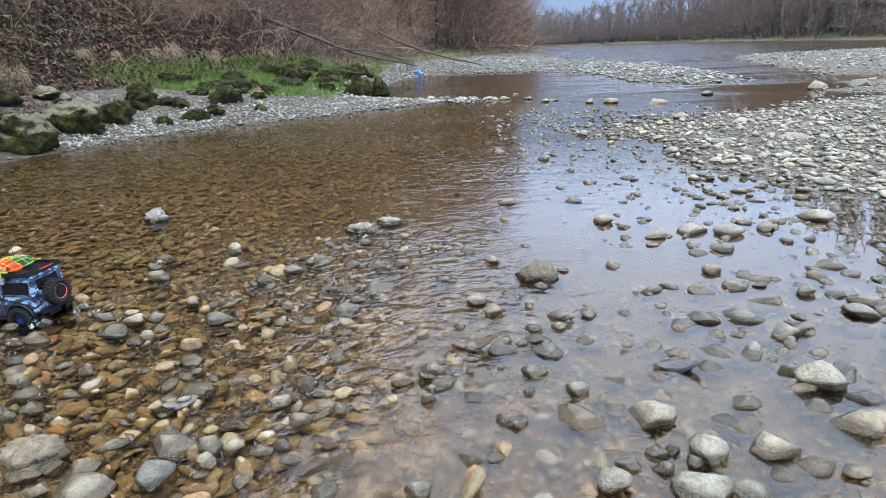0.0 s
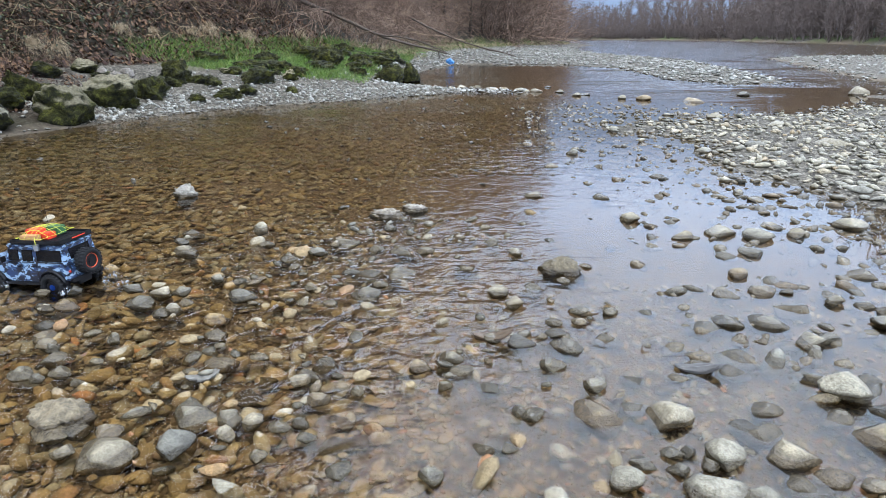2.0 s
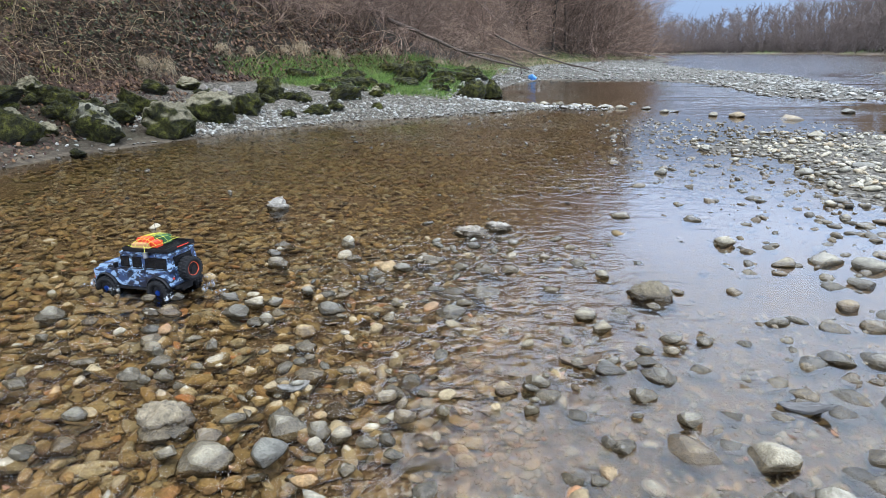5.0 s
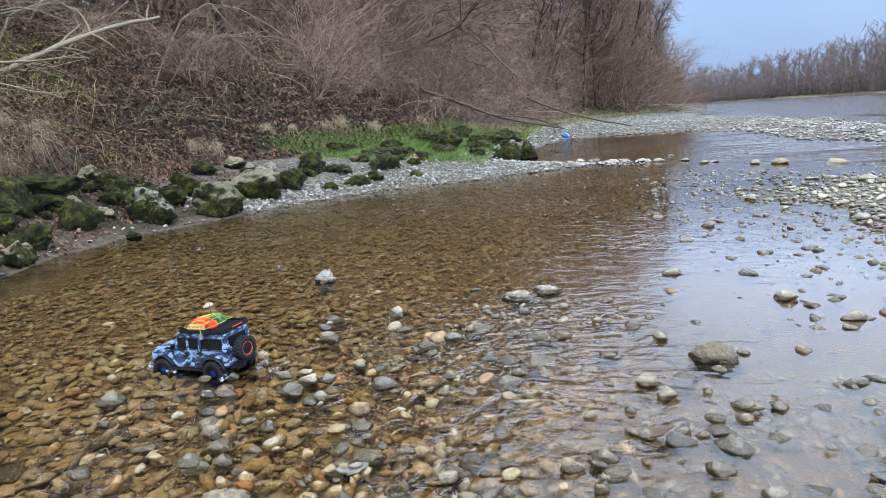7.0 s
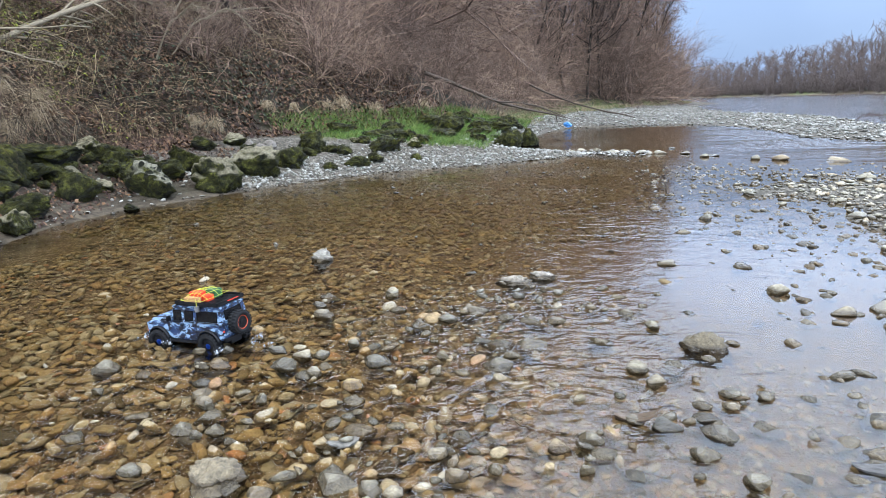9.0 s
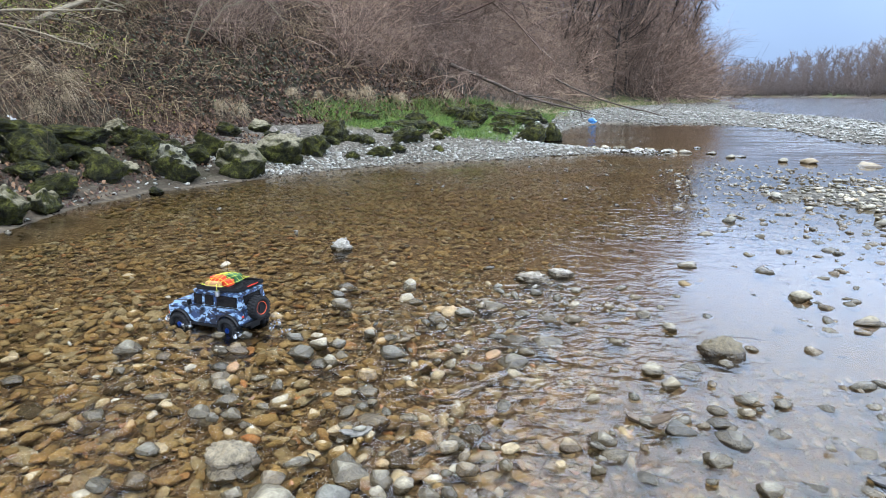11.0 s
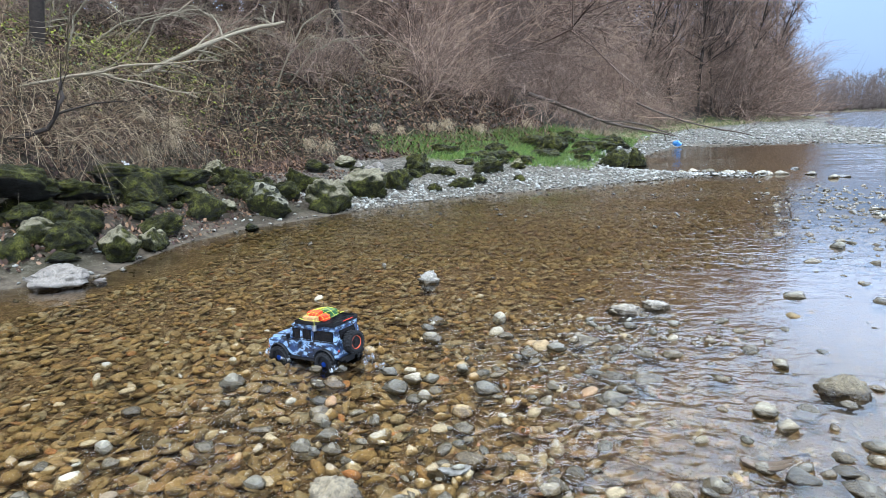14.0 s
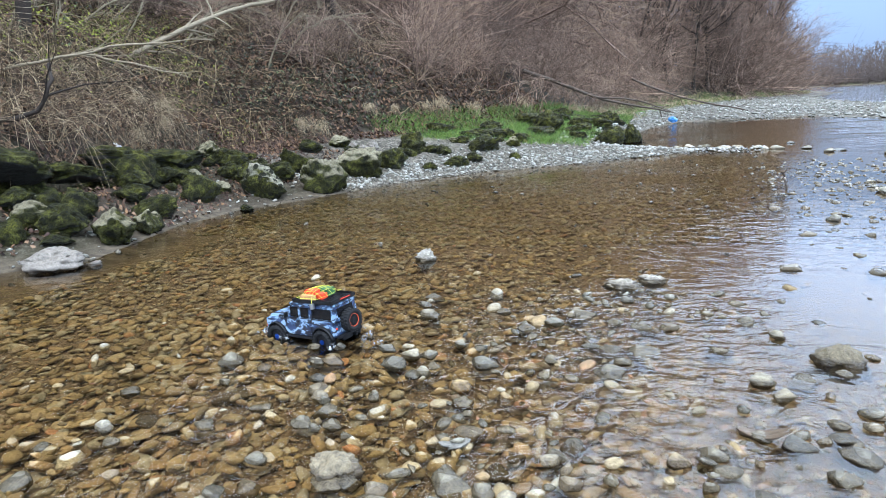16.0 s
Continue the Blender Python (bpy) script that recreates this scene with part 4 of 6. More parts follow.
# a few stones of their own look
def feature_stone(name, label, x, y, w, deep, top, stops, lumps, seed, fine=0.0):
    bv, bt = ball(4, seed, -0.1, lumps, 5)
    bv = bv / (bv.max(0) - bv.min(0))
    if fine:
        bump_n = np.array([noise.noise(Vector(q * 13.0) + Vector((seed, 1, 2))) for q in bv])
        bv = bv * (1 + fine * np.maximum(bump_n, -0.2)[:, None])
    tall = top * 1.9
    bv = bv * np.array([w, deep, tall])
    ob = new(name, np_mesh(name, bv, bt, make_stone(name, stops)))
    ob.location = (x, y, top - tall / 2)
    tagged(ob, label, "stone", "stones in the shallows")


feature_stone("craggy_stone", "craggy olive-brown rock standing in shallow water", 0.74, 2.96, 0.20, 0.15, 0.085, [(0, (0.125, 0.10, 0.058)), (1, (0.15, 0.122, 0.072))], 0.5, 301, 0.25)
feature_stone("conglomerate_stone", "rough pebbly conglomerate stone in the shallows", -0.80, 1.80, 0.17, 0.15, 0.055, [(0, (0.16, 0.125, 0.075)), (1, (0.18, 0.145, 0.09))], 0.4, 302, 0.2)
feature_stone("knobbly_white_stone", "knobbly white stone with dark holes in shallow water", -1.48, 3.04, 0.15, 0.10, 0.04, [(0, (0.34, 0.33, 0.30)), (1, (0.38, 0.37, 0.34))], 0.6, 303, 0.5)
feature_stone("pale_craggy_stone", "pale craggy stone standing alone in the pool", -1.52, 4.30, 0.15, 0.12, 0.08, [(0, (0.23, 0.21, 0.175)), (1, (0.25, 0.23, 0.19))], 0.6, 305, 0.35)
feature_stone("flat_craggy_stone", "flat craggy grey-tan stone on the shoal", -0.13, 3.84, 0.21, 0.13, 0.042, [(0, (0.25, 0.22, 0.17)), (1, (0.28, 0.25, 0.2))], 0.55, 306, 0.35)
feature_stone("flat_craggy_stone", "flat craggy grey-tan stone on the shoal", 0.02, 3.95, 0.15, 0.10, 0.04, [(0, (0.28, 0.25, 0.2)), (1, (0.3, 0.27, 0.22))], 0.5, 307, 0.35)
feature_stone("yellow_stone", "smooth yellow-ochre stone in the shallows", -0.62, 2.42, 0.085, 0.06, 0.03, [(0, (0.36, 0.26, 0.12)), (1, (0.38, 0.28, 0.13))], 0.15, 304)


def drift(name, label, x, y, length, angle, colour, seed):
    """A piece of sodden bark or wood lying in the shallows."""
    bv, bt = ball(4, seed, 0.3, 0.6, 9)
    bv = bv / (bv.max(0) - bv.min(0))
    grain_n = np.array([noise.noise(Vector((q[0] * 2, q[1] * 16, q[2] * 16))) for q in bv])
    bv = bv * (1 + 0.2 * grain_n[:, None]) * np.array([length, length * 0.36, length * 0.17])
    bv[:, 2] += 0.6 * (bv[:, 0] ** 2) / length
    ob = new(name, np_mesh(name, bv, bt, make_plain(name, [(0, colour), (1, colour)], 0.5, 60)))
    ob.matrix_basis = pose(x, y, 0.004, 8, -10, angle)
    tagged(ob, label, "driftwood")


def fork(start, heading, length, g, steps, sag=0.0, curl=0.12):
    pts, p, h = [start], start.copy(), heading / np.linalg.norm(heading)
    for _ in range(steps - 1):
        h = h + g.normal(0, curl, 3) + np.array([0, 0, sag])
        h /= np.linalg.norm(h)
        p = p + h * length / (steps - 1)
        pts.append(p)
    return np.array(pts)


drift("driftwood_bark", "wet brown piece of bark lying among stones", 0.38, 2.30, 0.16, -20, (0.085, 0.058, 0.034), 1)
drift("driftwood_bark", "dark wet slab of driftwood between stones", 1.02, 2.10, 0.15, -18, (0.06, 0.055, 0.05), 2)
drift("driftwood_bark", "pale grey weathered stick lying in the shallows", -0.50, 2.02, 0.11, 8, (0.13, 0.12, 0.10), 3)


def sunk_leaves(n, x0, x1, y0, y1, seed):
    g = np.random.default_rng(seed)
    q = np.stack([g.uniform(x0, x1, n), g.uniform(y0, y1, n)], 1)
    a, s = g.uniform(0, 6.28, n), g.uniform(0.015, 0.04, n)
    base = np.array([[-0.5, 0, 0.1], [-0.15, -0.3, 0], [0.5, 0, 0.15], [-0.15, 0.3, 0]])
    v = base[None] * s[:, None, None]
    ca, sa = np.cos(a)[:, None], np.sin(a)[:, None]
    x, y = v[..., 0] * ca - v[..., 1] * sa, v[..., 0] * sa + v[..., 1] * ca
    v = np.stack([x + q[:, :1], y + q[:, 1:], v[..., 2] + g.uniform(-0.03, 0.001, n)[:, None]], -1).reshape(-1, 3)
    i = np.arange(n)[:, None] * 4
    t = np.concatenate([np.hstack([i, i + 1, i + 2]), np.hstack([i, i + 2, i + 3])])
    m = make_plain("sodden_leaf", [(0, (0.10, 0.05, 0.025)), (0.4, (0.20, 0.09, 0.035)), (0.7, (0.13, 0.08, 0.05)), (1, (0.28, 0.17, 0.09))], 0.4)
    tagged(new("sodden_leaves", np_mesh("sodden_leaves", v, t, m, False)), "sodden brown and orange leaves among the river stones", "leaves", kind="stuff")


sunk_leaves(170, -2.2, 1.5, 1.3, 3.8, 5)


# ---- plants of the bank ----
def on_bank(n, y0, y1, d0, d1, rng, lean=1.0):
    q = np.array(TOE)
    y = rng.uniform(y0, y1, n)
    x = np.interp(y, q[:, 1], q[:, 0]) - (d0 + (d1 - d0) * rng.random(n) ** lean) * 1.04
    p = np.stack([x, y], 1)
    z, s, d, *_ = land(x, y)
    return p, z, d


def arching(p, z, length, lift, drift, rng, steps=6):
    """Stems that rise and bend over."""
    n = len(p)
    a = rng.uniform(0, 2 * math.pi, n)
    dirx, diry = np.cos(a) + drift[0], np.sin(a) + drift[1]
    t = np.linspace(0, 1, steps)[None]
    up = lift[:, None] * length[:, None] * (1.45 * t - 1.3 * t ** 2)
    out = length[:, None] * 0.75 * t ** 1.15
    wob = rng.normal(0, 0.085, (n, steps, 3)) * length[:, None, None] * t[..., None]
    path = np.stack([p[:, 0:1] + dirx[:, None] * out, p[:, 1:2] + diry[:, None] * out, z[:, None] + up - 0.02], -1)
    return path + wob


def stems(name, label, material, p, z, length, lift, drift, radius, rng):
    path = arching(p, z, length, lift, drift, rng)
    r = radius[:, None] * np.linspace(1, 0.35, path.shape[1])[None]
    v, t = tubes(path, r)
    return tagged(new(name, np_mesh(name, v, t, material)), label, "undergrowth", kind="stuff")


G = np.random.default_rng(11)
p, z, d = on_bank(9000, 1, 18, 0.4, 7.5, G, 0.6)
keep = waves(p[:, 0], p[:, 1], 0.9) + 0.5 * waves(p[:, 1], p[:, 0], 2.3) > G.normal(0.1, 0.25, len(p))
p, z = p[keep], z[keep]
stems("bramble_thicket", "tangled dead brown bramble stems on the bank", M_STEM, p, z, 0.3 + 1.5 * G.random(len(p)) ** 2.2, G.uniform(0.1, 0.9, len(p)), (0.15, -0.15), G.uniform(0.003, 0.009, len(p)), G)
p, z, d = on_bank(4200, 1.5, 10.5, -0.05, 1.7, G)
stems("drooping_stems", "pale dead stems drooping over the bank edge", M_STEM, p, z, G.uniform(0.2, 0.85, len(p)), G.uniform(-0.3, 0.6, len(p)), (0.3, -0.2), G.uniform(0.002, 0.005, len(p)), G)
p, z, d = on_bank(1300, 8.5, 16, 0.1, 3.5, G)
stems("short_brambles", "short tangled bramble stems over fallen leaves", M_PALE_STEM, p, z, 0.2 + 0.7 * G.random(len(p)) ** 1.8, G.uniform(0.1, 1.0, len(p)), (0.2, -0.2), G.uniform(0.003, 0.007, len(p)), G)
p, z, d = on_bank(3800, 16, 48, 0.0, 7.0, G)
stems("distant_brush", "brown winter brush along the far bank foot", M_TWIG, p, z, G.uniform(0.8, 2.6, len(p)), G.uniform(0.4, 1.3, len(p)), (0.2, -0.1), G.uniform(0.006, 0.014, len(p)), G)


# dead stems that hang down over the slabs
p, z, d = on_bank(1500, 2.5, 9.5, -0.15, 1.6, G)
keep = waves(p[:, 0], p[:, 1], 1.7) > G.normal(0.0, 0.3, len(p))
p, z = p[keep], z[keep]
ln = 0.25 + 0.75 * G.random(len(p)) ** 1.6
path = arching(p, z + 0.25, ln, G.uniform(0.1, 0.9, len(p)), (0.75, -0.35), G)
path[..., 2] -= (ln * G.uniform(0.2, 1.0, len(p)))[:, None] * np.linspace(0, 1, 6)[None] ** 2
path[:, 1:] += G.normal(0, 0.03, path[:, 1:].shape)
path[..., 2] = np.maximum(path[..., 2], 0.12)
path[:, 0, 2] = z - 0.03
v, t = tubes(path, G.uniform(0.002, 0.0045, len(p))[:, None] * np.linspace(1, 0.4, 6)[None])
tagged(new("hanging_stems", np_mesh("hanging_stems", v, t, M_PALE_STEM)), "pale dead bramble stems hanging over the mossy slabs", "undergrowth", kind="stuff")


# domes of dead brambles that hang over the edge of the bank
def bramble_domes(centres, each, reach, rng):
    out = []
    for cx, cy, k in centres:
        n = int(each * k)
        q = np.stack([rng.normal(cx, 0.16 * k, n), rng.normal(cy, 0.22 * k, n)], 1)
        ln = reach * k * rng.uniform(0.45, 1.15, n)
        a = rng.normal(-0.45, 1.35, n)
        t = np.linspace(0, 1, 7)[None]
        rise = ln * rng.uniform(0.1, 0.5, n)
        zz = height(q[:, 0], q[:, 1])[:, None] - 0.03 + rise[:, None] * (2.6 * t - 1.6 * t ** 2) - (ln * rng.uniform(0.35, 1.15, n))[:, None] * t ** 2.4
        arm = (ln * rng.uniform(0.5, 1.15, n))[:, None] * t ** 1.05
        path = np.stack([q[:, 0:1] + np.cos(a)[:, None] * arm, q[:, 1:2] + np.sin(a)[:, None] * arm, zz], -1) + rng.normal(0, 0.055, (n, 7, 3)) * t[..., None] ** 0.7
        path[..., 2] = np.maximum(path[..., 2], np.minimum(height(path[..., 0].ravel(), path[..., 1].ravel()).reshape(n, 7), 0.6) - 0.02)
        out.append(tubes(path, rng.uniform(0.0016, 0.0038, n)[:, None] * np.linspace(1, 0.4, 7)[None]))
    return join_arrays(out)


dome_rng = np.random.default_rng(19)
spots = [(-6.85, 3.9, 1.0), (-6.75, 4.7, 1.1), (-6.8, 5.5, 1.15), (-6.8, 6.2, 1.1), (-6.85, 6.9, 1.1), (-7.0, 7.5, 0.9), (-7.5, 5.2, 1.2), (-7.4, 6.4, 1.1), (-7.7, 7.2, 1.0), (-8.1, 5.8, 1.2)]
v, t = bramble_domes(spots, 150, 0.85, dome_rng)
M_FADED = make_plain("faded_bramble", [(0, (0.035, 0.025, 0.016)), (0.4, (0.120, 0.085, 0.056)), (0.75, (0.250, 0.186, 0.119)), (1, (0.500, 0.406, 0.262))])
tagged(new("faded_brambles", np_mesh("faded_brambles", v, t, M_FADED)), "faded pinkish brambles hanging over the mossy ledge", "undergrowth", kind="stuff")
spots = [(float(np.interp(yy, [9, 12, 16, 22], [-8.3, -7.0, -5.2, -4.3])) - dome_rng.uniform(0, 1.8), yy, dome_rng.uniform(0.8, 1.5)) for yy in np.arange(8.6, 21, 0.42)]
v, t = bramble_domes(spots, 120, 0.8, dome_rng)
tagged(new("bramble_domes", np_mesh("bramble_domes", v, t, M_PALE_STEM)), "pale pinkish dead brambles arching down over the bank", "undergrowth", kind="stuff")


def leaves(n, y0, y1, d0, d1, size, rng):
    p, z, d = on_bank(n, y0, y1, d0, d1, rng)
    n = len(p)
    a = rng.uniform(0, 2 * math.pi, n)
    s = size * rng.uniform(0.6, 1.4, n)
    base = np.array([[-0.5, 0, 0.05], [0, -0.32, 0], [0.5, 0, 0.12], [0, 0.32, 0]])
    v = base[None] * s[:, None, None]
    ca, sa = np.cos(a)[:, None], np.sin(a)[:, None]
    x, y = v[..., 0] * ca - v[..., 1] * sa, v[..., 0] * sa + v[..., 1] * ca
    zz = v[..., 2] + x * rng.normal(-0.5, 0.6, n)[:, None] + y * rng.normal(0, 0.6, n)[:, None] + rng.uniform(0.0, 0.05, n)[:, None]
    v = np.stack([x + p[:, 0:1], y + p[:, 1:2], zz + z[:, None]], -1).reshape(-1, 3)
    i = np.arange(n)[:, None] * 4
    t = np.concatenate([np.hstack([i, i + 1, i + 2]), np.hstack([i, i + 2, i + 3])])
    return v, t


v, t = join_arrays([leaves(80000, 1, 19, -0.35, 5.5, 0.062, G), leaves(14000, 1.5, 9.5, -0.5, 0.5, 0.055, G), leaves(5000, 2.5, 9.5, -1.7, -0.3, 0.04, G)])
tagged(new("leaf_litter", np_mesh("leaf_litter", v, t, M_LEAF, False)), "brown and purplish fallen leaves covering the bank", "leaves", kind="stuff")


def ivy_patch(cx, cy, rx, ry, n, lift):
    q = np.stack([G.normal(cx, rx, n), G.normal(cy, ry, n)], 1)
    zz = height(q[:, 0], q[:, 1]) + np.abs(G.normal(0, lift, n))
    a, s = G.uniform(0, 6.28, n), G.uniform(0.02, 0.045, n)
    base = np.array([[-0.5, 0, 0], [0, -0.42, 0.1], [0.55, 0, 0], [0, 0.42, 0.1]])
    v = base[None] * s[:, None, None]
    ca, sa = np.cos(a)[:, None], np.sin(a)[:, None]
    x, y = v[..., 0] * ca - v[..., 1] * sa, v[..., 0] * sa + v[..., 1] * ca
    zv = v[..., 2] + x * G.normal(-0.6, 0.5, n)[:, None] + y * G.normal(0, 0.6, n)[:, None]
    v = np.stack([x + q[:, 0:1], y + q[:, 1:2], zv + zz[:, None]], -1).reshape(-1, 3)
    i = np.arange(n)[:, None] * 4
    return v, np.concatenate([np.hstack([i, i + 1, i + 2]), np.hstack([i, i + 2, i + 3])])


v, t = join_arrays([ivy_patch(-7.4, 10.6, 0.6, 0.9, 420, 0.25), ivy_patch(-9.0, 6.5, 0.9, 0.8, 350, 0.3), ivy_patch(-8.0, 9.0, 0.5, 0.5, 160, 0.2),
                    ivy_patch(-10.2, 8.5, 0.9, 1.2, 300, 0.4), ivy_patch(-6.6, 12.6, 0.5, 0.6, 200, 0.2),
                    ivy_patch(-6.35, 10.5, 0.35, 0.6, 420, 0.12), ivy_patch(-5.95, 11.7, 0.35, 0.5, 360, 0.12), ivy_patch(-7.0, 9.6, 0.3, 0.4, 260, 0.1)])
tagged(new("ivy", np_mesh("ivy", v, t, M_IVY, False)), "dark green ivy and bramble leaves among dead stems", "ivy", kind="stuff")

M_YELLOW_MOSS = make_plain("yellow_moss", [(0, (0.05, 0.058, 0.010)), (0.5, (0.13, 0.14, 0.02)), (1, (0.24, 0.25, 0.04))], 0.7)
v, t = join_arrays([ivy_patch(-8.6, 6.0, 0.3, 0.35, 520, 0.25), ivy_patch(-9.4, 7.2, 0.4, 0.5, 620, 0.35), ivy_patch(-8.0, 7.4, 0.2, 0.25, 160, 0.2), ivy_patch(-10.0, 6.2, 0.5, 0.5, 620, 0.5),
                    ivy_patch(-7.6, 5.4, 0.15, 0.2, 120, 0.15), ivy_patch(-9.0, 9.0, 0.4, 0.4, 380, 0.2), ivy_patch(-7.0, 8.1, 0.12, 0.2, 120, 0.05),
                    ivy_patch(-8.8, 8.2, 0.5, 0.5, 900, 0.1), ivy_patch(-7.8, 8.9, 0.35, 0.4, 600, 0.1), ivy_patch(-9.3, 10.2, 0.5, 0.7, 700, 0.12), ivy_patch(-7.9, 6.6, 0.3, 0.3, 350, 0.1), ivy_patch(-6.55, 8.8, 0.12, 0.3, 160, 0.04)])
tagged(new("yellow_green_moss", np_mesh("yellow_green_moss", v, t, M_YELLOW_MOSS, False)), "clumps of yellow-green moss among the brambles", "moss", kind="stuff")

# green grass strip
q = np.stack([G.uniform(-7, 0, 150000), G.uniform(8.0, 26, 150000)], 1)
zq, sq, dq, *_ = land(q[:, 0], q[:, 1])
frac = sq / (sq - dq + 1e-6)
keep = (sq > 0.5) & (dq < 0.3) & (q[:, 1] > 11.4 + 0.6 * waves(q[:, 0], q[:, 1], 1.5)) & (frac > np.interp(q[:, 1], [11.4, 13, 19, 27], [0.58, 0.25, 0.32, 0.8]) + 0.22 * waves(q[:, 0], q[:, 1], 0.8)) & (waves(q[:, 0], q[:, 1], 2.6) > G.normal(-0.3, 0.25, len(q))) & (G.random(len(q)) < np.clip(14 / q[:, 1], 0.5, 0.95))
q, zq = q[keep][:26000], zq[keep][:26000]
ln = G.uniform(0.05, 0.14, len(q)) * np.interp(q[:, 1], [10, 24], [1, 1.8])
path = arching(q, zq, ln, np.full(len(q), 1.5), (0.1, 0), G, 2)
path[:, 1, 2] = zq + ln * 0.8
v, t = tubes(path, np.stack([ln * 0.05, ln * 0.006], 1))
tagged(new("grass_strip", np_mesh("grass_strip", v, t, M_GRASS)), "fresh green grass at the foot of the bank", "grass", kind="stuff")
q = np.stack([G.uniform(-4, 16, 40000), G.uniform(24, 85, 40000)], 1)
zq, sq, dq, *_ = land(q[:, 0], q[:, 1])
keep = (dq > -1.3 - 0.8 * waves(q[:, 0], q[:, 1], 0.3)) & (dq < 0.6)
q, zq = q[keep][:7000], zq[keep][:7000]
ln = G.uniform(0.12, 0.4, len(q)) * np.interp(q[:, 1], [26, 45], [0.6, 1.3])
path = arching(q, zq, ln, np.full(len(q), 1.4), (0.1, 0), G, 3)
v, t = tubes(path, np.stack([ln * 0.05, ln * 0.04, ln * 0.005], 1))
M_SEDGE = make_plain("mixed_grass", [(0, (0.07, 0.10, 0.025)), (0.35, (0.12, 0.13, 0.05)), (0.6, (0.27, 0.22, 0.13)), (1, (0.36, 0.30, 0.19))])
tagged(new("bank_grass", np_mesh("bank_grass", v, t, M_SEDGE)), "straw-coloured and green grass along the far bank", "grass", kind="stuff")


def tuft_mesh(seed, n=120):
    g = np.random.default_rng(seed)
    pp = g.normal(0, 1, (n, 2)) * np.array([0.09, 0.05])
    ln = g.uniform(0.3, 0.62, n)
    path = arching(pp, np.zeros(n), ln, g.uniform(0.7, 1.5, n), (0.75, -0.3), g, 6) * np.array([0.6, 0.6, 1.0])
    path[..., 2] -= (ln * g.uniform(0.1, 0.8, n))[:, None] * np.linspace(0, 1, 6)[None] ** 2
    v, t = tubes(path, ln[:, None] * np.array([0.005, 0.005, 0.0045, 0.004, 0.003, 0.001])[None])
    return np_mesh("grass_tuft", v, t, M_HAY)


TUFTS = [tuft_mesh(s) for s in (1, 2, 3)]
tuft_rng = random.Random(5)


def set_tuft(x, y, size):
    ob = new("grass_tuft", tuft_rng.choice(TUFTS))
    ob.matrix_basis = Matrix.Translation((x, y, float(height(x, y)[0]))) @ Matrix.Rotation(tuft_rng.uniform(-0.8, 0.8), 4, "Z") @ Matrix.Scale(size, 4)
    tagged(ob, "tuft of dry straw-coloured grass on the bank", "grass tuft", "dry tufts on the bank")


for x, y, size in [(-6.75, 7.45, 0.6), (-6.95, 7.6, 0.8), (-7.15, 7.3, 0.6), (-6.4, 6.3, 0.7), (-6.5, 5.2, 0.6), (-6.1, 9.9, 0.8), (-5.3, 12.2, 0.55), (-5.6, 11.5, 0.6), (-6.75, 6.9, 0.6), (-5.9, 10.2, 0.7), (-4.8, 13.4, 0.8), (-4.95, 13.0, 0.6), (-4.35, 14.4, 0.8), (-3.9, 17.4, 1.0), (-3.2, 21.5, 1.2),
                   (-3.0, 24.5, 1.4), (-2.8, 27, 1.5)]:
    set_tuft(x, y, size)


# ---- shrubs and trees, all bare ----
def grow(seed, mains, main_len, sides, side_len, twigs, twig_len, spread, r0, lean=(0, 0), curl=0.2):
    """A bare bush or crown: main stems, side branches and fine twigs."""
    g = np.random.default_rng(seed)
    a, b, c = [], [], []
    for _ in range(mains):
        ang = g.uniform(0, 6.28)
        hd = np.array([math.cos(ang) * spread * g.uniform(0.2, 1) + lean[0], math.sin(ang) * spread * g.uniform(0.2, 1) + lean[1], 1.0])
        m = fork(np.array([g.normal(0, 0.08), g.normal(0, 0.08), 0]) * main_len * 0.6, hd, main_len * g.uniform(0.6, 1.05), g, 6, -0.06, curl)
        a.append(m)
        for _ in range(sides):
            k = g.uniform(0.2, 1) * 5
            i = min(int(k), 4)
            st = m[i] + (m[i + 1] - m[i]) * (k - i)
            sd = fork(st, (m[i + 1] - m[i]) / np.linalg.norm(m[i + 1] - m[i]) * 0.7 + g.normal(0, 0.6, 3) + np.array([0, 0, 0.15]), side_len * g.uniform(0.5, 1.1), g, 4)
            b.append(sd)
            for _ in range(twigs):
                j = g.integers(1, 4)
                c.append(fork(sd[j], (sd[j] - sd[j - 1]) / np.linalg.norm(sd[j] - sd[j - 1]) * 0.8 + g.normal(0, 0.6, 3), twig_len * g.uniform(0.5, 1.2), g, 2))
    a, b, c = np.array(a), np.array(b), np.array(c)
    return (tubes(a, np.broadcast_to(r0 * np.linspace(1, 0.35, 6), a.shape[:2]), 4), tubes(b, np.broadcast_to(r0 * np.array([0.4, 0.33, 0.25, 0.15]), b.shape[:2])),
            tubes(c, np.broadcast_to(r0 * np.array([0.2, 0.07]), c.shape[:2])))


SHRUBS = [np_mesh("bare_shrub", *join_arrays(grow(s, 18, 1.6, 9, 0.8, 6, 0.42, 0.95, 0.012, curl=0.34)), M_TWIG) for s in (31, 32, 33)]
SHRUBS_FAR = [np_mesh("bare_shrub", *join_arrays(grow(s, 14, 1.55, 8, 0.72, 6, 0.40, 0.6, 0.0085, curl=0.3)), M_TWIG) for s in (34, 35, 36)]
plant_rng = random.Random(9)


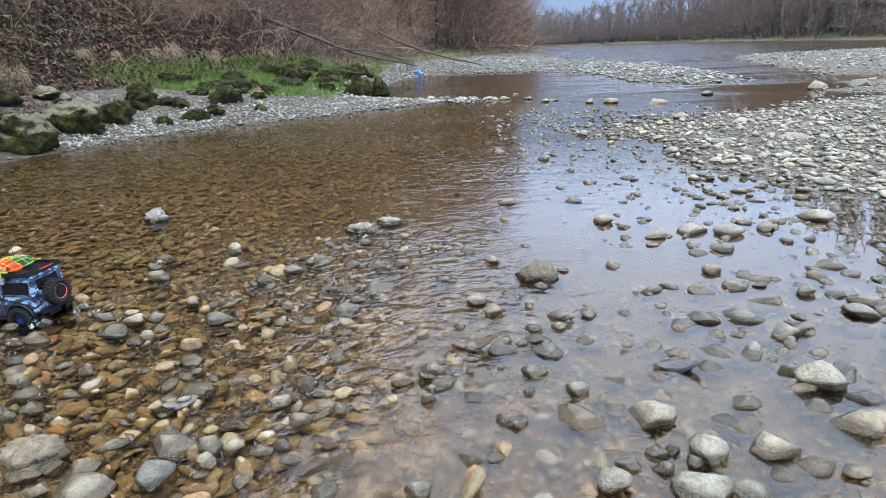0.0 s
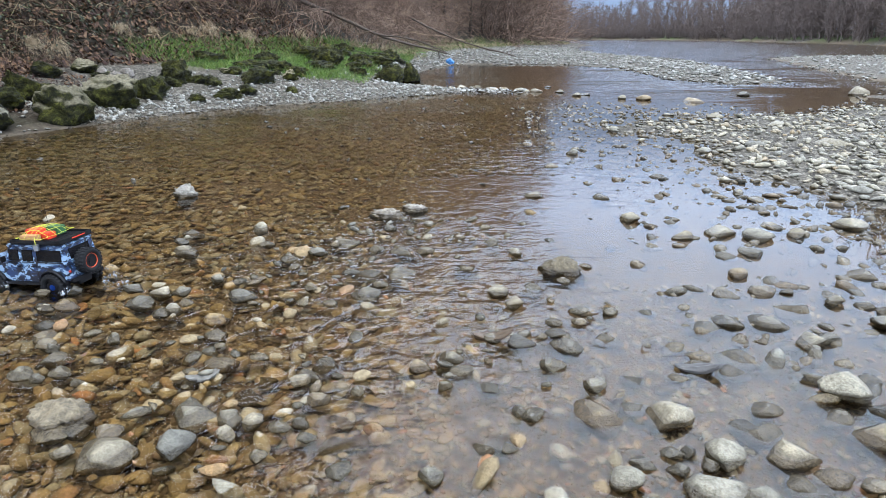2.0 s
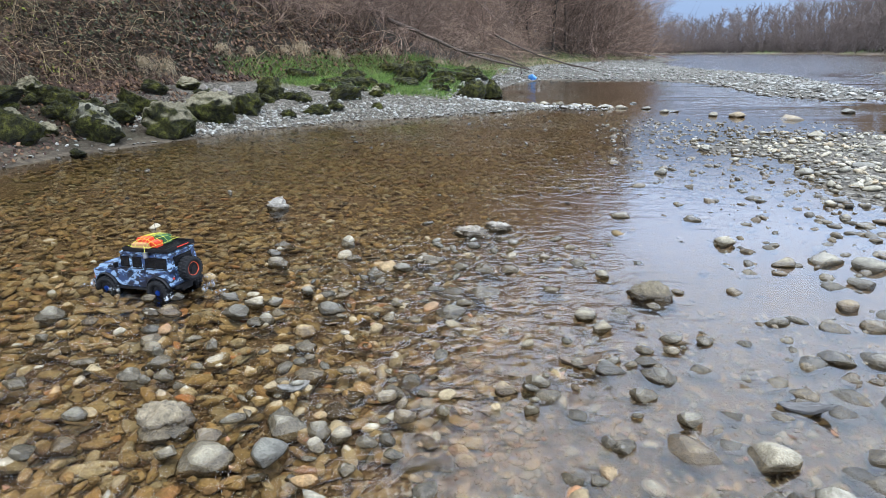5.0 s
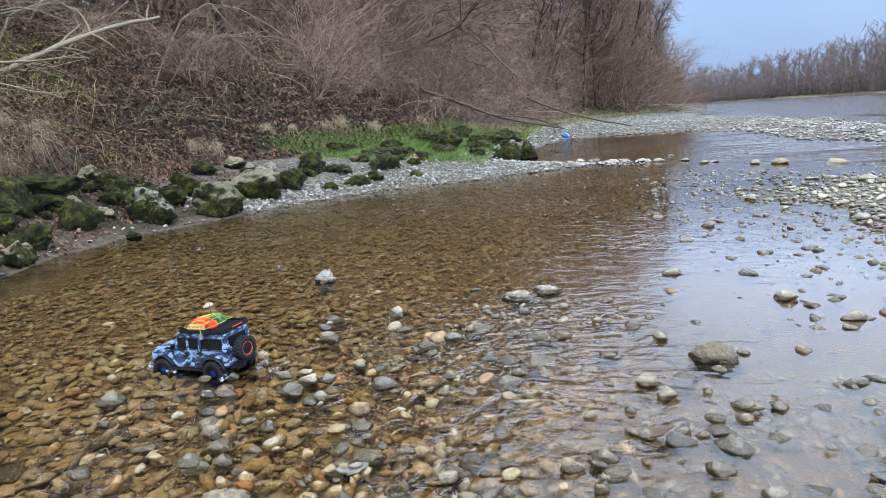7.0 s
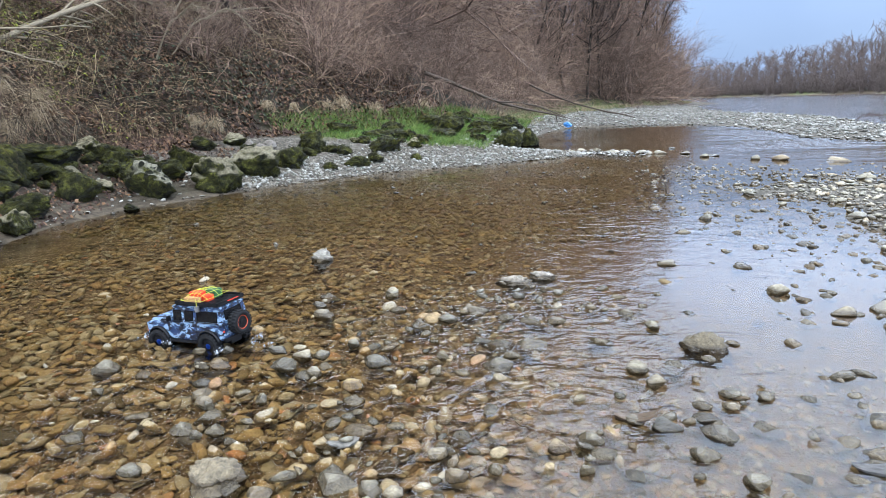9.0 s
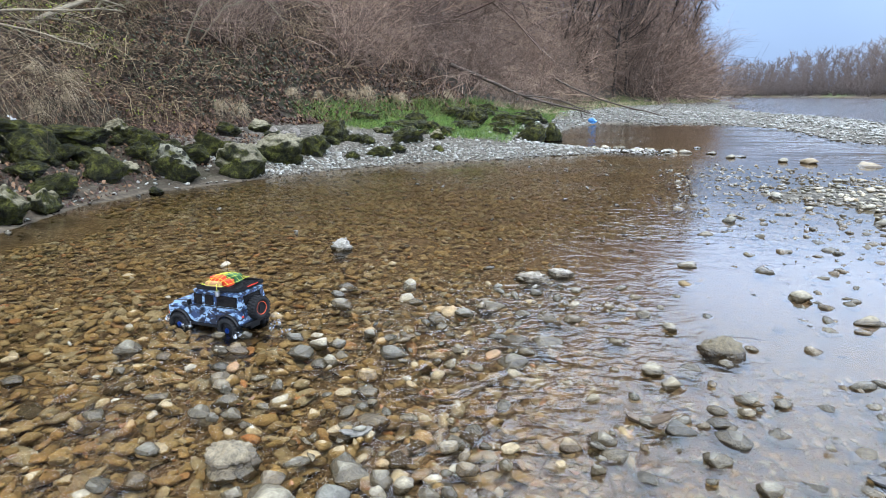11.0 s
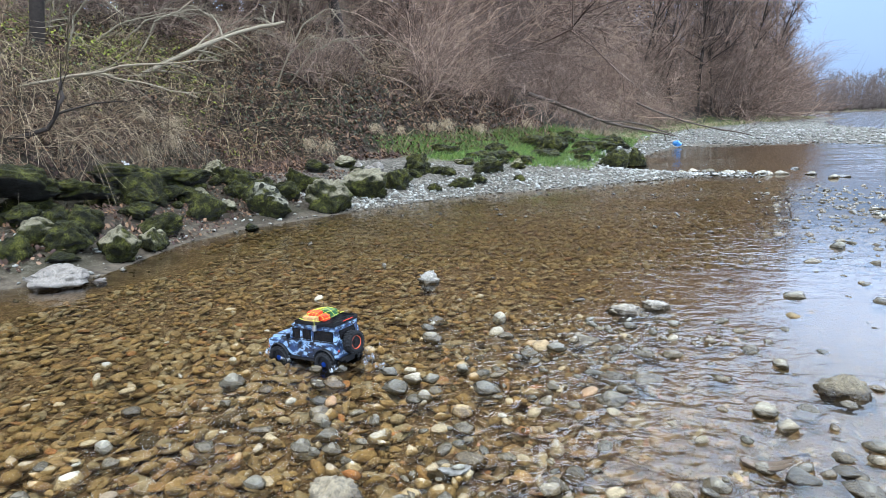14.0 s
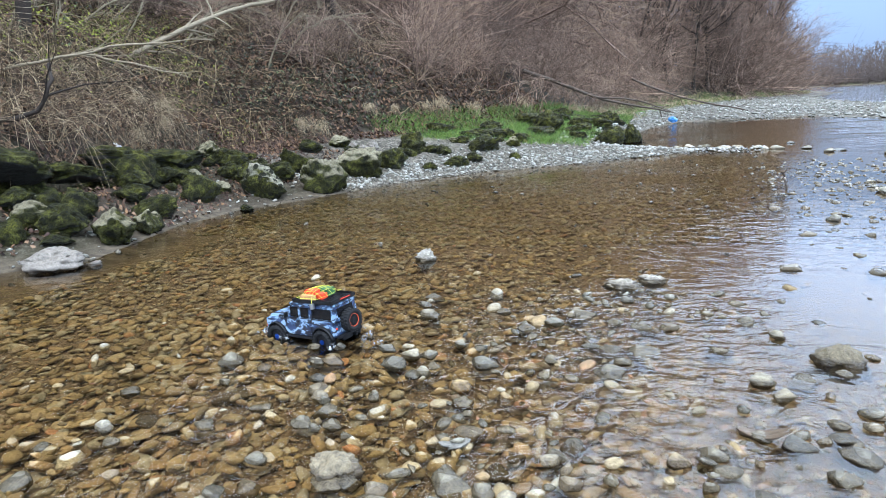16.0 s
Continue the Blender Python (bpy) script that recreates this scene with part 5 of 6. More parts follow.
def set_shrub(x, y, size, label="bare brown winter shrub on the bank"):
    ob = new("bare_shrub", plant_rng.choice(SHRUBS if y < 30 else SHRUBS_FAR))
    z = float(height(x, y)[0])
    ob.matrix_basis = Matrix.Translation((x, y, z - 0.05)) @ Matrix.Rotation(plant_rng.uniform(0, 6.28), 4, "Z") @ Matrix.Diagonal((size, size, size * plant_rng.uniform(0.85, 1.15), 1))
    tagged(ob, label, "shrub", "shrubs on the bank")


def bank_spot(y, d):
    """A place a distance d inland from the foot of the bank, abreast of y."""
    q = np.array(TOE)
    x = float(np.interp(y, q[:, 1], q[:, 0]))
    return x - d, y + plant_rng.uniform(-0.3, 0.3)


for y in np.arange(3.0, 17, 0.8):
    for d, size in ((3.0, 0.6), (4.6, 0.85), (6.4, 0.95)):
        if plant_rng.random() < (0.25 if d < 4 else 0.5):
            set_shrub(*bank_spot(y, d + plant_rng.uniform(-0.6, 0.6)), size * plant_rng.uniform(0.75, 1.2))
for y in np.arange(11.5, 24, 1.1):
    set_shrub(*bank_spot(y, 1.5 + plant_rng.uniform(-0.3, 0.6)), plant_rng.uniform(0.8, 1.2))
for y in np.arange(17, 46, 1.9):
    for d, size in ((1.5, 1.5), (3.4, 2.1), (5.5, 2.7)):
        set_shrub(*bank_spot(y, d + plant_rng.uniform(-0.6, 0.6)), size * plant_rng.uniform(0.8, 1.2))
for y in np.arange(34, 88, 3.2):
    for d, size in ((1.6, 2.7), (4.0, 3.8), (7, 4.8)):
        set_shrub(*bank_spot(y, d + plant_rng.uniform(-1, 1)), size * plant_rng.uniform(0.8, 1.25), "tall bare winter shrub on the far bank")


def tree_mesh(seed, tall, count=20, low=0.22, per=7, stout=1.0):
    g = np.random.default_rng(seed)
    trunk = fork(np.zeros(3), np.array([g.normal(0, 0.12), g.normal(0, 0.12), 1]), tall, g, 9, 0.02, 0.06)
    limbs, twa, twb = [], [], []
    for k in range(count):
        u = g.uniform(low, 0.97) * 8
        i = min(int(u), 7)
        st = trunk[i] + (trunk[i + 1] - trunk[i]) * (u - i)
        ang = g.uniform(0, 6.28)
        lim = fork(st, np.array([math.cos(ang), math.sin(ang), g.uniform(0.6, 1.4)]), tall * g.uniform(0.18, 0.36) * (1.15 - u / 12), g, 6, 0.04)
        limbs.append(lim)
        for _ in range(per):
            j = g.integers(1, 6)
            br = fork(lim[j], (lim[j] - lim[j - 1]) / np.linalg.norm(lim[j] - lim[j - 1]) + g.normal(0, 0.6, 3), tall * g.uniform(0.06, 0.13), g, 4)
            twa.append(br)
            for _ in range(5):
                m = g.integers(1, 4)
                twb.append(fork(br[m], (br[m] - br[m - 1]) / np.linalg.norm(br[m] - br[m - 1]) + g.normal(0, 0.6, 3), tall * g.uniform(0.03, 0.07), g, 2))
    r = tall * 0.0085
    wood = join_arrays([tubes(trunk[None], (r * np.linspace(1, 0.2, 9))[None], 8), tubes(np.array(limbs), np.broadcast_to(r * np.linspace(0.4, 0.13, 6), (count, 6)), 5)])
    fine = join_arrays([tubes(np.array(twa), np.broadcast_to(r * stout * np.array([0.14, 0.11, 0.08, 0.05]), (len(twa), 4))), tubes(np.array(twb), np.broadcast_to(r * stout * np.array([0.075, 0.03]), (len(twb), 2)))])
    return np_mesh("trunk", *wood, M_BARK), np_mesh("crown", *fine, M_TWIG)


TREES = [tree_mesh(s, 10.0) for s in (41, 42, 43, 44)]
TREES_FAR = [tree_mesh(s, 10.0, 30, 0.06, 8, 1.7) for s in (45, 46, 47)]


def set_tree(x, y, tall, label="bare deciduous tree on top of the bank"):
    root = new("bare_tree")
    wood, fine = plant_rng.choice(TREES if y < 40 else TREES_FAR)
    for nm, me in (("trunk", wood), ("crown", fine)):
        new(nm, me).parent = root
    z = float(height(x, y)[0])
    k = tall / 10
    root.matrix_basis = Matrix.Translation((x, y, z - 0.1)) @ Matrix.Rotation(plant_rng.uniform(0, 6.28), 4, "Z") @ Matrix.Diagonal((k, k, k, 1))
    tagged(root, label, "tree", "bare trees on the bank")


for y in np.arange(4, 28, 2.4):
    set_tree(*bank_spot(y, plant_rng.uniform(6.8, 9)), plant_rng.uniform(13, 18))
    set_tree(*bank_spot(y + 1.1, plant_rng.uniform(7.5, 13)), plant_rng.uniform(15, 20))
for y in np.arange(27, 60, 4.4):
    set_tree(*bank_spot(y, plant_rng.uniform(4, 7)), plant_rng.uniform(14.5, 18), "tall bare tree on the far bank")
    set_tree(*bank_spot(y + 1.3, plant_rng.uniform(7, 11)), plant_rng.uniform(15, 19), "tall bare tree on the far bank")
for y in np.arange(46, 84, 3.1):
    set_tree(*bank_spot(y, plant_rng.uniform(0.8, 3.0)), plant_rng.uniform(11, 14), "tall bare tree on the far bank")
for y in np.arange(58, 86, 3.4):
    set_tree(*bank_spot(y, plant_rng.uniform(2.0, 4.0)), plant_rng.uniform(13, 15.5), "tall bare tree on the far bank")
    set_tree(*bank_spot(y + 0.9, plant_rng.uniform(2.5, 7)), plant_rng.uniform(14.5, 18), "tall bare tree on the far bank")
    for off in (0.4, 2.0):
        set_shrub(*bank_spot(y + off, plant_rng.uniform(0.3, 1.2)), plant_rng.uniform(3.0, 5.5), "tall bare winter shrub on the far bank")
for y in np.arange(-6, 15, 1.7):
    for d, size in ((5.6, 1.9), (8.5, 2.5)):
        set_shrub(*bank_spot(y, d + plant_rng.uniform(-0.8, 0.8)), size * plant_rng.uniform(0.85, 1.2), "tall bare winter shrub on top of the bank")
    set_tree(*bank_spot(y + 0.8, plant_rng.uniform(6, 9)), plant_rng.uniform(15, 20))
for y in np.arange(12, 44, 2.4):
    set_tree(*bank_spot(y, plant_rng.uniform(3.5, 8)), plant_rng.uniform(13, 22))
for y in np.arange(18, 62, 2.1):
    set_shrub(*bank_spot(y, plant_rng.uniform(4.5, 8)), plant_rng.uniform(3.6, 5.4), "tall bare winter shrub on the far bank")
set_tree(-8.3, 6.75, 12.0, "dark bare tree standing on the bank slope")

# ---- far woods on the other bank ----
def far_tree(seed, thick=1.0, per=2):
    g = np.random.default_rng(seed)
    tr = fork(np.zeros(3), np.array([g.normal(0, 0.05), g.normal(0, 0.05), 1.0]), 10, g, 5, 0.02, 0.05)
    br = []
    for _ in range(34):
        u = g.uniform(0.03, 1.0) * 4
        i = min(int(u), 3)
        st = tr[i] + (tr[i + 1] - tr[i]) * (u - i)
        a = g.uniform(0, 6.28)
        br.append(fork(st, np.array([math.cos(a), math.sin(a), g.uniform(0.4, 1.6)]), g.uniform(1.2, 3.2), g, 2, 0.05, 0.25))
    tw = []
    for b in br:
        for _ in range(per):
            tw.append(fork(b[0] + (b[1] - b[0]) * g.uniform(0.3, 1), g.normal(0, 1, 3) + np.array([0, 0, 0.9]), g.uniform(0.7, 1.7), g, 2))
    return join_arrays([tubes(tr[None], np.array([[0.16, 0.13, 0.1, 0.06, 0.02]]), 4), tubes(np.array(br), np.tile([0.08 * thick, 0.03 * thick], (len(br), 1))),
                        tubes(np.array(tw), np.tile([0.07 * thick, 0.025 * thick], (len(tw), 1)))])


FAR = [far_tree(s) for s in (51, 52, 53)]
FAR_BUSH = [far_tree(s, 1.3, 4) for s in (54, 55, 56)]
q = np.array(RIGHT, float)
seg = np.linalg.norm(np.diff(q, axis=0), axis=1)
run = np.concatenate([[0], np.cumsum(seg)])
woods = []
for row, (off, tall) in enumerate(((1.6, 0.26), (3, 0.45), (6, 0.72), (10, 0.95), (15, 1.05))):
    u = 95.0 + row
    while u < run[-1]:
        i = min(int(np.searchsorted(run, u)) - 1, len(seg) - 1)
        w = (u - run[i]) / seg[i]
        c = q[i] + (q[i + 1] - q[i]) * w
        side = np.array([(q[i + 1] - q[i])[1], -(q[i + 1] - q[i])[0]]) / seg[i]
        c = c + side * (off + G.uniform(-1.5, 1.5)) + G.normal(0, 0.6, 2)
        v, t = (FAR_BUSH if row < 2 else FAR)[G.integers(0, 3)]
        k = tall * G.uniform(0.8, 1.25) * np.array([1.9, 1.9, 1.0] if row < 2 else [1.15, 1.15, 1.0])
        k = k * np.array([1.0, 1.0, float(np.interp(c[1], [40, 70, 90, 125, 180, 240], [0.6, 1.0, 2.3, 2.1, 1.4, 1.0]))])
        a = G.uniform(0, 6.28)
        m = np.array([[math.cos(a), -math.sin(a), 0], [math.sin(a), math.cos(a), 0], [0, 0, 1]])
        woods.append((v @ m.T * k + np.array([c[0], c[1], float(height(c[0], c[1])[0]) - 0.1]), t))
        u += G.uniform(1.6, 3.4) * (0.5, 0.7, 0.9, 0.95, 1.05)[row]
v, t = join_arrays(woods)
tagged(new("far_woods", np_mesh("far_woods", v, t, M_WOOD_FAR)), "brown leafless woods on the far river bank", "woods", kind="stuff")


# ---- fallen boughs, litter ----
def bough(points, r0, r1, name, label, twigs=14, seed=0):
    g = np.random.default_rng(seed)
    q = np.array(points, float)
    girth = 1 + g.normal(0, 0.1, 14)
    u = np.linspace(0, len(q) - 1, 14)
    path = np.stack([np.interp(u, np.arange(len(q)), q[:, k]) for k in range(3)], 1) + g.normal(0, 0.012, (14, 3))
    sub = []
    for _ in range(twigs):
        i = g.integers(2, 13)
        sub.append(fork(path[i], (path[i] - path[i - 1]) / np.linalg.norm(path[i] - path[i - 1]) + g.normal(0, 0.5, 3), g.uniform(0.25, 0.8), g, 5, -0.03))
    root = new(name)
    me = np_mesh("stem", *tubes(path[None], (np.linspace(r0, r1, 14) * girth)[None], 8), {"fallen_bough": M_SODDEN, "dead_stick": M_SODDEN, "leaning_branch": M_GREY_BRANCH if r0 < 0.05 else M_BARK}.get(name, M_BARK))
    new("stem", me).parent = root
    for sb in sub:
        new("side_branch", np_mesh("side_branch", *tubes(sb[None], np.linspace(r1 * 0.8, r1 * 0.2, 5)[None], 4), me.materials[0])).parent = root
    return tagged(root, label, "branch")


bough([(-4.3, 19.5, 2.0), (-3.2, 20.6, 1.5), (-2.4, 21.5, 1.08), (-1.2, 23.2, 0.7), (-0.15, 24.4, 0.42)], 0.06, 0.025, "fallen_bough", "long dark fallen bough lying from bank to water", 8, 1)
bough([(-2.4, 21.5, 1.08), (-1.3, 22.2, 0.95), (-0.5, 23.6, 0.62), (0.0, 24.4, 0.35)], 0.03, 0.014, "fallen_bough", "thin fallen bough beside a longer one", 8, 2)
bough([(-1.6, 27, 1.7), (-1.0, 27, 1.38), (0.4, 27, 0.8), (1.9, 27, 0.42), (2.6, 26.8, 0.25)], 0.045, 0.018, "fallen_bough", "dark fallen bough reaching down to the shingle", 8, 3)
bough([(-7.6, 4.9, 1.25), (-6.8, 5.0, 1.18), (-6.4, 5.1, 1.2), (-6.15, 5.2, 1.32), (-6.05, 5.25, 1.55), (-6.2, 5.4, 1.75)], 0.035, 0.016, "crooked_branch", "dark crooked dead branch hanging over the bank", 6, 4)
bough([(-8.2, 5.6, 1.7), (-6.9, 6.0, 1.9), (-6.0, 6.2, 1.98), (-4.9, 6.5, 1.98)], 0.022, 0.007, "leaning_branch", "pale bare branch leaning out from the bank", 16, 5)
bough([(-8.6, 7.0, 1.9), (-7.4, 6.8, 2.05), (-6.4, 6.6, 1.85), (-5.4, 6.6, 1.6)], 0.02, 0.006, "leaning_branch", "pale bare branch leaning out from the bank", 14, 6)
bough([(-8.1, 8.2, 2.1), (-7.9, 8.8, 2.4), (-7.6, 10.1, 2.95), (-7.35, 11.4, 3.3)], 0.045, 0.03, "leaning_branch", "thick dead branch lying across the slope", 10, 7)
branch_rng = np.random.default_rng(64)
for k in range(24):
    y = 4.4 + 0.38 * k
    x, _ = bank_spot(y, branch_rng.uniform(1.2, 4.2))
    g0 = float(height(x, y)[0])
    run_x, run_y, up = branch_rng.uniform(0.5, 1.9), branch_rng.uniform(-1.5, 1.5), branch_rng.uniform(0.4, 1.0)
    bough([(x, y, g0 - 0.05), (x + run_x * 0.3, y + run_y * 0.3, g0 + up * 0.7), (x + run_x * 0.7, y + run_y * 0.75, g0 + up), (x + run_x, y + run_y * 1.1, g0 + up * branch_rng.uniform(0.2, 0.9))],
          branch_rng.uniform(0.010, 0.022), 0.006, "leaning_branch", "pale bare branch leaning out from the bank", 16, 80 + k)
# a thin dead stick standing in the shallows
bough([(1.2, 7.62, -0.06), (1.2, 7.6, 0.05), (1.16, 7.6, 0.13), (1.19, 7.58, 0.21), (1.25, 7.58, 0.23)], 0.013, 0.006, "dead_stick", "thin dark dead stick standing in the shallows", 0, 8)


def plastic_bag(name, label, at, size, colour, seed):
    m, n, l, b = nodemat(name, 0.35)
    t = noise_tex(n, l, 6 / 0.3, 3, 0.5, obj_coords(n))
    l.new(ramp(n, l, t, [(0.3, tuple(c * 0.55 for c in colour)), (0.6, colour), (0.75, tuple(min(1, c * 1.3 + 0.1) for c in colour))]), b.inputs["Base Color"])
    bv, bt = ball(4, seed, 0.5, 0.55)
    bv = bv / (bv.max(0) - bv.min(0))
    crease = np.array([noise.noise(Vector(q * 7) + Vector((seed, 0, 0))) for q in bv])
    bv = bv * (1 + 0.18 * crease[:, None]) * np.array(size if isinstance(size, tuple) else (size, size * 0.8, size * 0.9))
    ob = new(name, np_mesh(name, bv, bt, m))
    ob.location = at
    return tagged(ob, label, "litter")


plastic_bag("blue_plastic_sack", "crumpled bright blue plastic sack caught on fallen boughs", (-0.05, 24.5, 0.12), (0.34, 0.28, 0.24), (0.05, 0.20, 0.48), 3)
plastic_bag("white_plastic_bag", "small crumpled white plastic bag on a mossy ledge", (-6.75, 6.55, 0.78), 0.2, (0.72, 0.75, 0.8), 4)
plastic_bag("blue_grey_plastic_scrap", "scrap of blue-grey plastic wedged between boulders", (-5.1, 8.6, 0.2), 0.22, (0.28, 0.38, 0.5), 5)


# ---- the toy off-road car standing in the shallows ----
def flat_mat(name, colour, rough=0.5, metal=0.0, grain=0.25, scale=60):
    m, n, l, b = nodemat(name, rough)
    t = noise_tex(n, l, scale, 4, 0.6, obj_coords(n))
    l.new(ramp(n, l, t, [(0.3, tuple(c * (1 - grain) for c in colour)), (0.65, colour)]), b.inputs["Base Color"])
    b.inputs["Metallic"].default_value = metal
    if max(colour) < 0.02:
        b.inputs["Specular IOR Level"].default_value = 0.25
    return m


def camo_mat():
    m, n, l, b = nodemat("blue_camouflage", 0.38)
    v = obj_coords(n)
    mp = n.new("ShaderNodeMapping")
    mp.inputs["Scale"].default_value = (0.7, 1.0, 1.25)
    l.new(v, mp.inputs["Vector"])
    a = noise_tex(n, l, 40, 2.5, 0.4, mp.outputs["Vector"], 0.6)
    mp2 = n.new("ShaderNodeMapping")
    mp2.inputs["Location"].default_value, mp2.inputs["Scale"].default_value = (3.3, 7.1, 1.2), (0.7, 1.0, 1.25)
    l.new(v, mp2.inputs["Vector"])
    d = noise_tex(n, l, 44, 2.5, 0.4, mp2.outputs["Vector"], 0.6)
    c = blend(n, l, grey(n, l, a, 0.49, 0.50), (0.042, 0.085, 0.155), (0.205, 0.29, 0.40))
    c = blend(n, l, grey(n, l, a, 0.45, 0.44), c, (0.018, 0.035, 0.09))
    c = blend(n, l, grey(n, l, d, 0.475, 0.465), c, (0.008, 0.011, 0.022))
    l.new(c, b.inputs["Base Color"])
    b.inputs["Coat Weight"].default_value = 0.3
    return m


C_CAMO, C_BLACK = camo_mat(), flat_mat("black_plastic", (0.006, 0.006, 0.007), 0.5)
C_RUBBER, C_GLASS = flat_mat("tyre_rubber", (0.006, 0.006, 0.0065), 0.75), flat_mat("tinted_window", (0.008, 0.008, 0.009), 0.12)
C_BLUE, C_STEEL = flat_mat("anodised_blue_metal", (0.02, 0.08, 0.45), 0.3, 0.8), flat_mat("brushed_steel", (0.5, 0.51, 0.53), 0.3, 0.9)
C_RED, C_ORANGE = flat_mat("red_plastic", (0.58, 0.035, 0.012), 0.45), flat_mat("orange_red_rim", (0.72, 0.10, 0.03), 0.4)
C_GREEN, C_TAN = flat_mat("green_plastic", (0.02, 0.09, 0.03), 0.5), flat_mat("tan_crate", (0.36, 0.19, 0.075), 0.6)
C_CORD, C_LAMP = flat_mat("yellow_cord", (0.55, 0.55, 0.05), 0.6), flat_mat("lamp_lens", (0.85, 0.88, 0.92), 0.1)


def brick(x0, x1, y0, y1, z0, z1, bev=0.002, shape=None):
    """A bevelled block; shape moves its corners."""
    bm = bmesh.new()
    bmesh.ops.create_cube(bm, size=1)
    for v in bm.verts:
        v.co = Vector((x0 if v.co.x < 0 else x1, y0 if v.co.y < 0 else y1, z0 if v.co.z < 0 else z1))
        if shape:
            v.co = shape(v.co.copy())
    if bev:
        bmesh.ops.bevel(bm, geom=bm.edges[:], offset=bev, segments=2, affect="EDGES")
    return bm


def drum(centre, axis, radius, length, sides=20, r2=None, bev=0.0):
    bm = bmesh.new()
    bmesh.ops.create_cone(bm, cap_ends=True, segments=sides, radius1=radius, radius2=radius if r2 is None else r2, depth=length)
    if bev:
        bmesh.ops.bevel(bm, geom=[e for e in bm.edges if len(e.link_faces) == 2 and e.calc_face_angle(0) > 1.0], offset=bev, segments=2, affect="EDGES")
    q = Vector((0, 0, 1)).rotation_difference(Vector(axis).normalized()).to_matrix().to_4x4()
    bmesh.ops.transform(bm, matrix=Matrix.Translation(centre) @ q, verts=bm.verts[:])
    return bm


def lathe(profile, steps=28):
    """A ring about the y axis from (radius, y) pairs, closed."""
    bm = bmesh.new()
    rings = []
    for k in range(steps):
        a = 2 * math.pi * k / steps
        rings.append([bm.verts.new((r * math.cos(a), y, r * math.sin(a))) for r, y in profile])
    n = len(profile)
    for k in range(steps):
        for i in range(n):
            bm.faces.new((rings[k][i], rings[k][(i + 1) % n], rings[(k + 1) % steps][(i + 1) % n], rings[(k + 1) % steps][i]))
    bmesh.ops.recalc_face_normals(bm, faces=bm.faces[:])
    return bm


def rod(points, radius, sides=5):
    bm = bmesh.new()
    v, t = tubes(np.array([points], float), np.full((1, len(points)), radius), sides)
    vs = [bm.verts.new(q) for q in v]
    for f in t:
        bm.faces.new([vs[i] for i in f])
    bmesh.ops.recalc_face_normals(bm, faces=bm.faces[:])
    return bm


def tyre_bm(radius, width):
    w = width / 2
    bm = lathe([(radius * 0.56, -w * 0.8), (radius * 0.75, -w), (radius * 0.93, -w * 0.95), (radius * 0.97, -w * 0.7), (radius * 0.97, w * 0.7),
                (radius * 0.93, w * 0.95), (radius * 0.75, w), (radius * 0.56, w * 0.8)], 32)
    for k in range(22):
        for side in (-1, 1):
            a = 2 * math.pi * (k + (0.5 if side > 0 else 0)) / 22
            lug = brick(-0.0045, 0.0045, side * w * 0.55 - w * 0.42, side * w * 0.55 + w * 0.42, radius * 0.95, radius * 1.01, 0)
            bmesh.ops.transform(lug, matrix=Matrix.Rotation(a, 4, "Y"), verts=lug.verts[:])
            me = bpy.data.meshes.new("lug")
            lug.to_mesh(me)
            lug.free()
            bm.from_mesh(me)
            bpy.data.meshes.remove(me)
    return bm


def wheel(name, parent, m, radius, ring_mat, label):
    w = 0.046
    hub = part(name, drum((0, 0, 0), (0, 1, 0), radius * 0.58, w * 0.6, 24, bev=0.001), C_BLACK, parent, label)
    hub.matrix_local = m
    part("tyre", tyre_bm(radius, w), C_RUBBER, hub, "knobbly black rubber tyre", True)
    part("rim", lathe([(radius * 0.53, w * 0.36), (radius * 0.56, w * 0.36), (radius * 0.565, w * 0.42), (radius * 0.545, w * 0.41)], 28), ring_mat if name == "spare_wheel" else C_BLACK, hub, "orange-red rim ring" if name == "spare_wheel" else "black rim ring", True)
    part("hub_cap", drum((0, w * 0.27, 0), (0, 1, 0), 0.013, 0.012, 12), C_BLACK if name == "spare_wheel" else ring_mat, hub)
    for k in range(6):
        a = k * math.pi / 3
        part("spoke", brick(0.006, radius * 0.52, w * 0.28, w * 0.33, -0.004, 0.004, 0, lambda c, a=a: Matrix.Rotation(a, 3, "Y") @ c), C_BLACK, hub)
    return hub


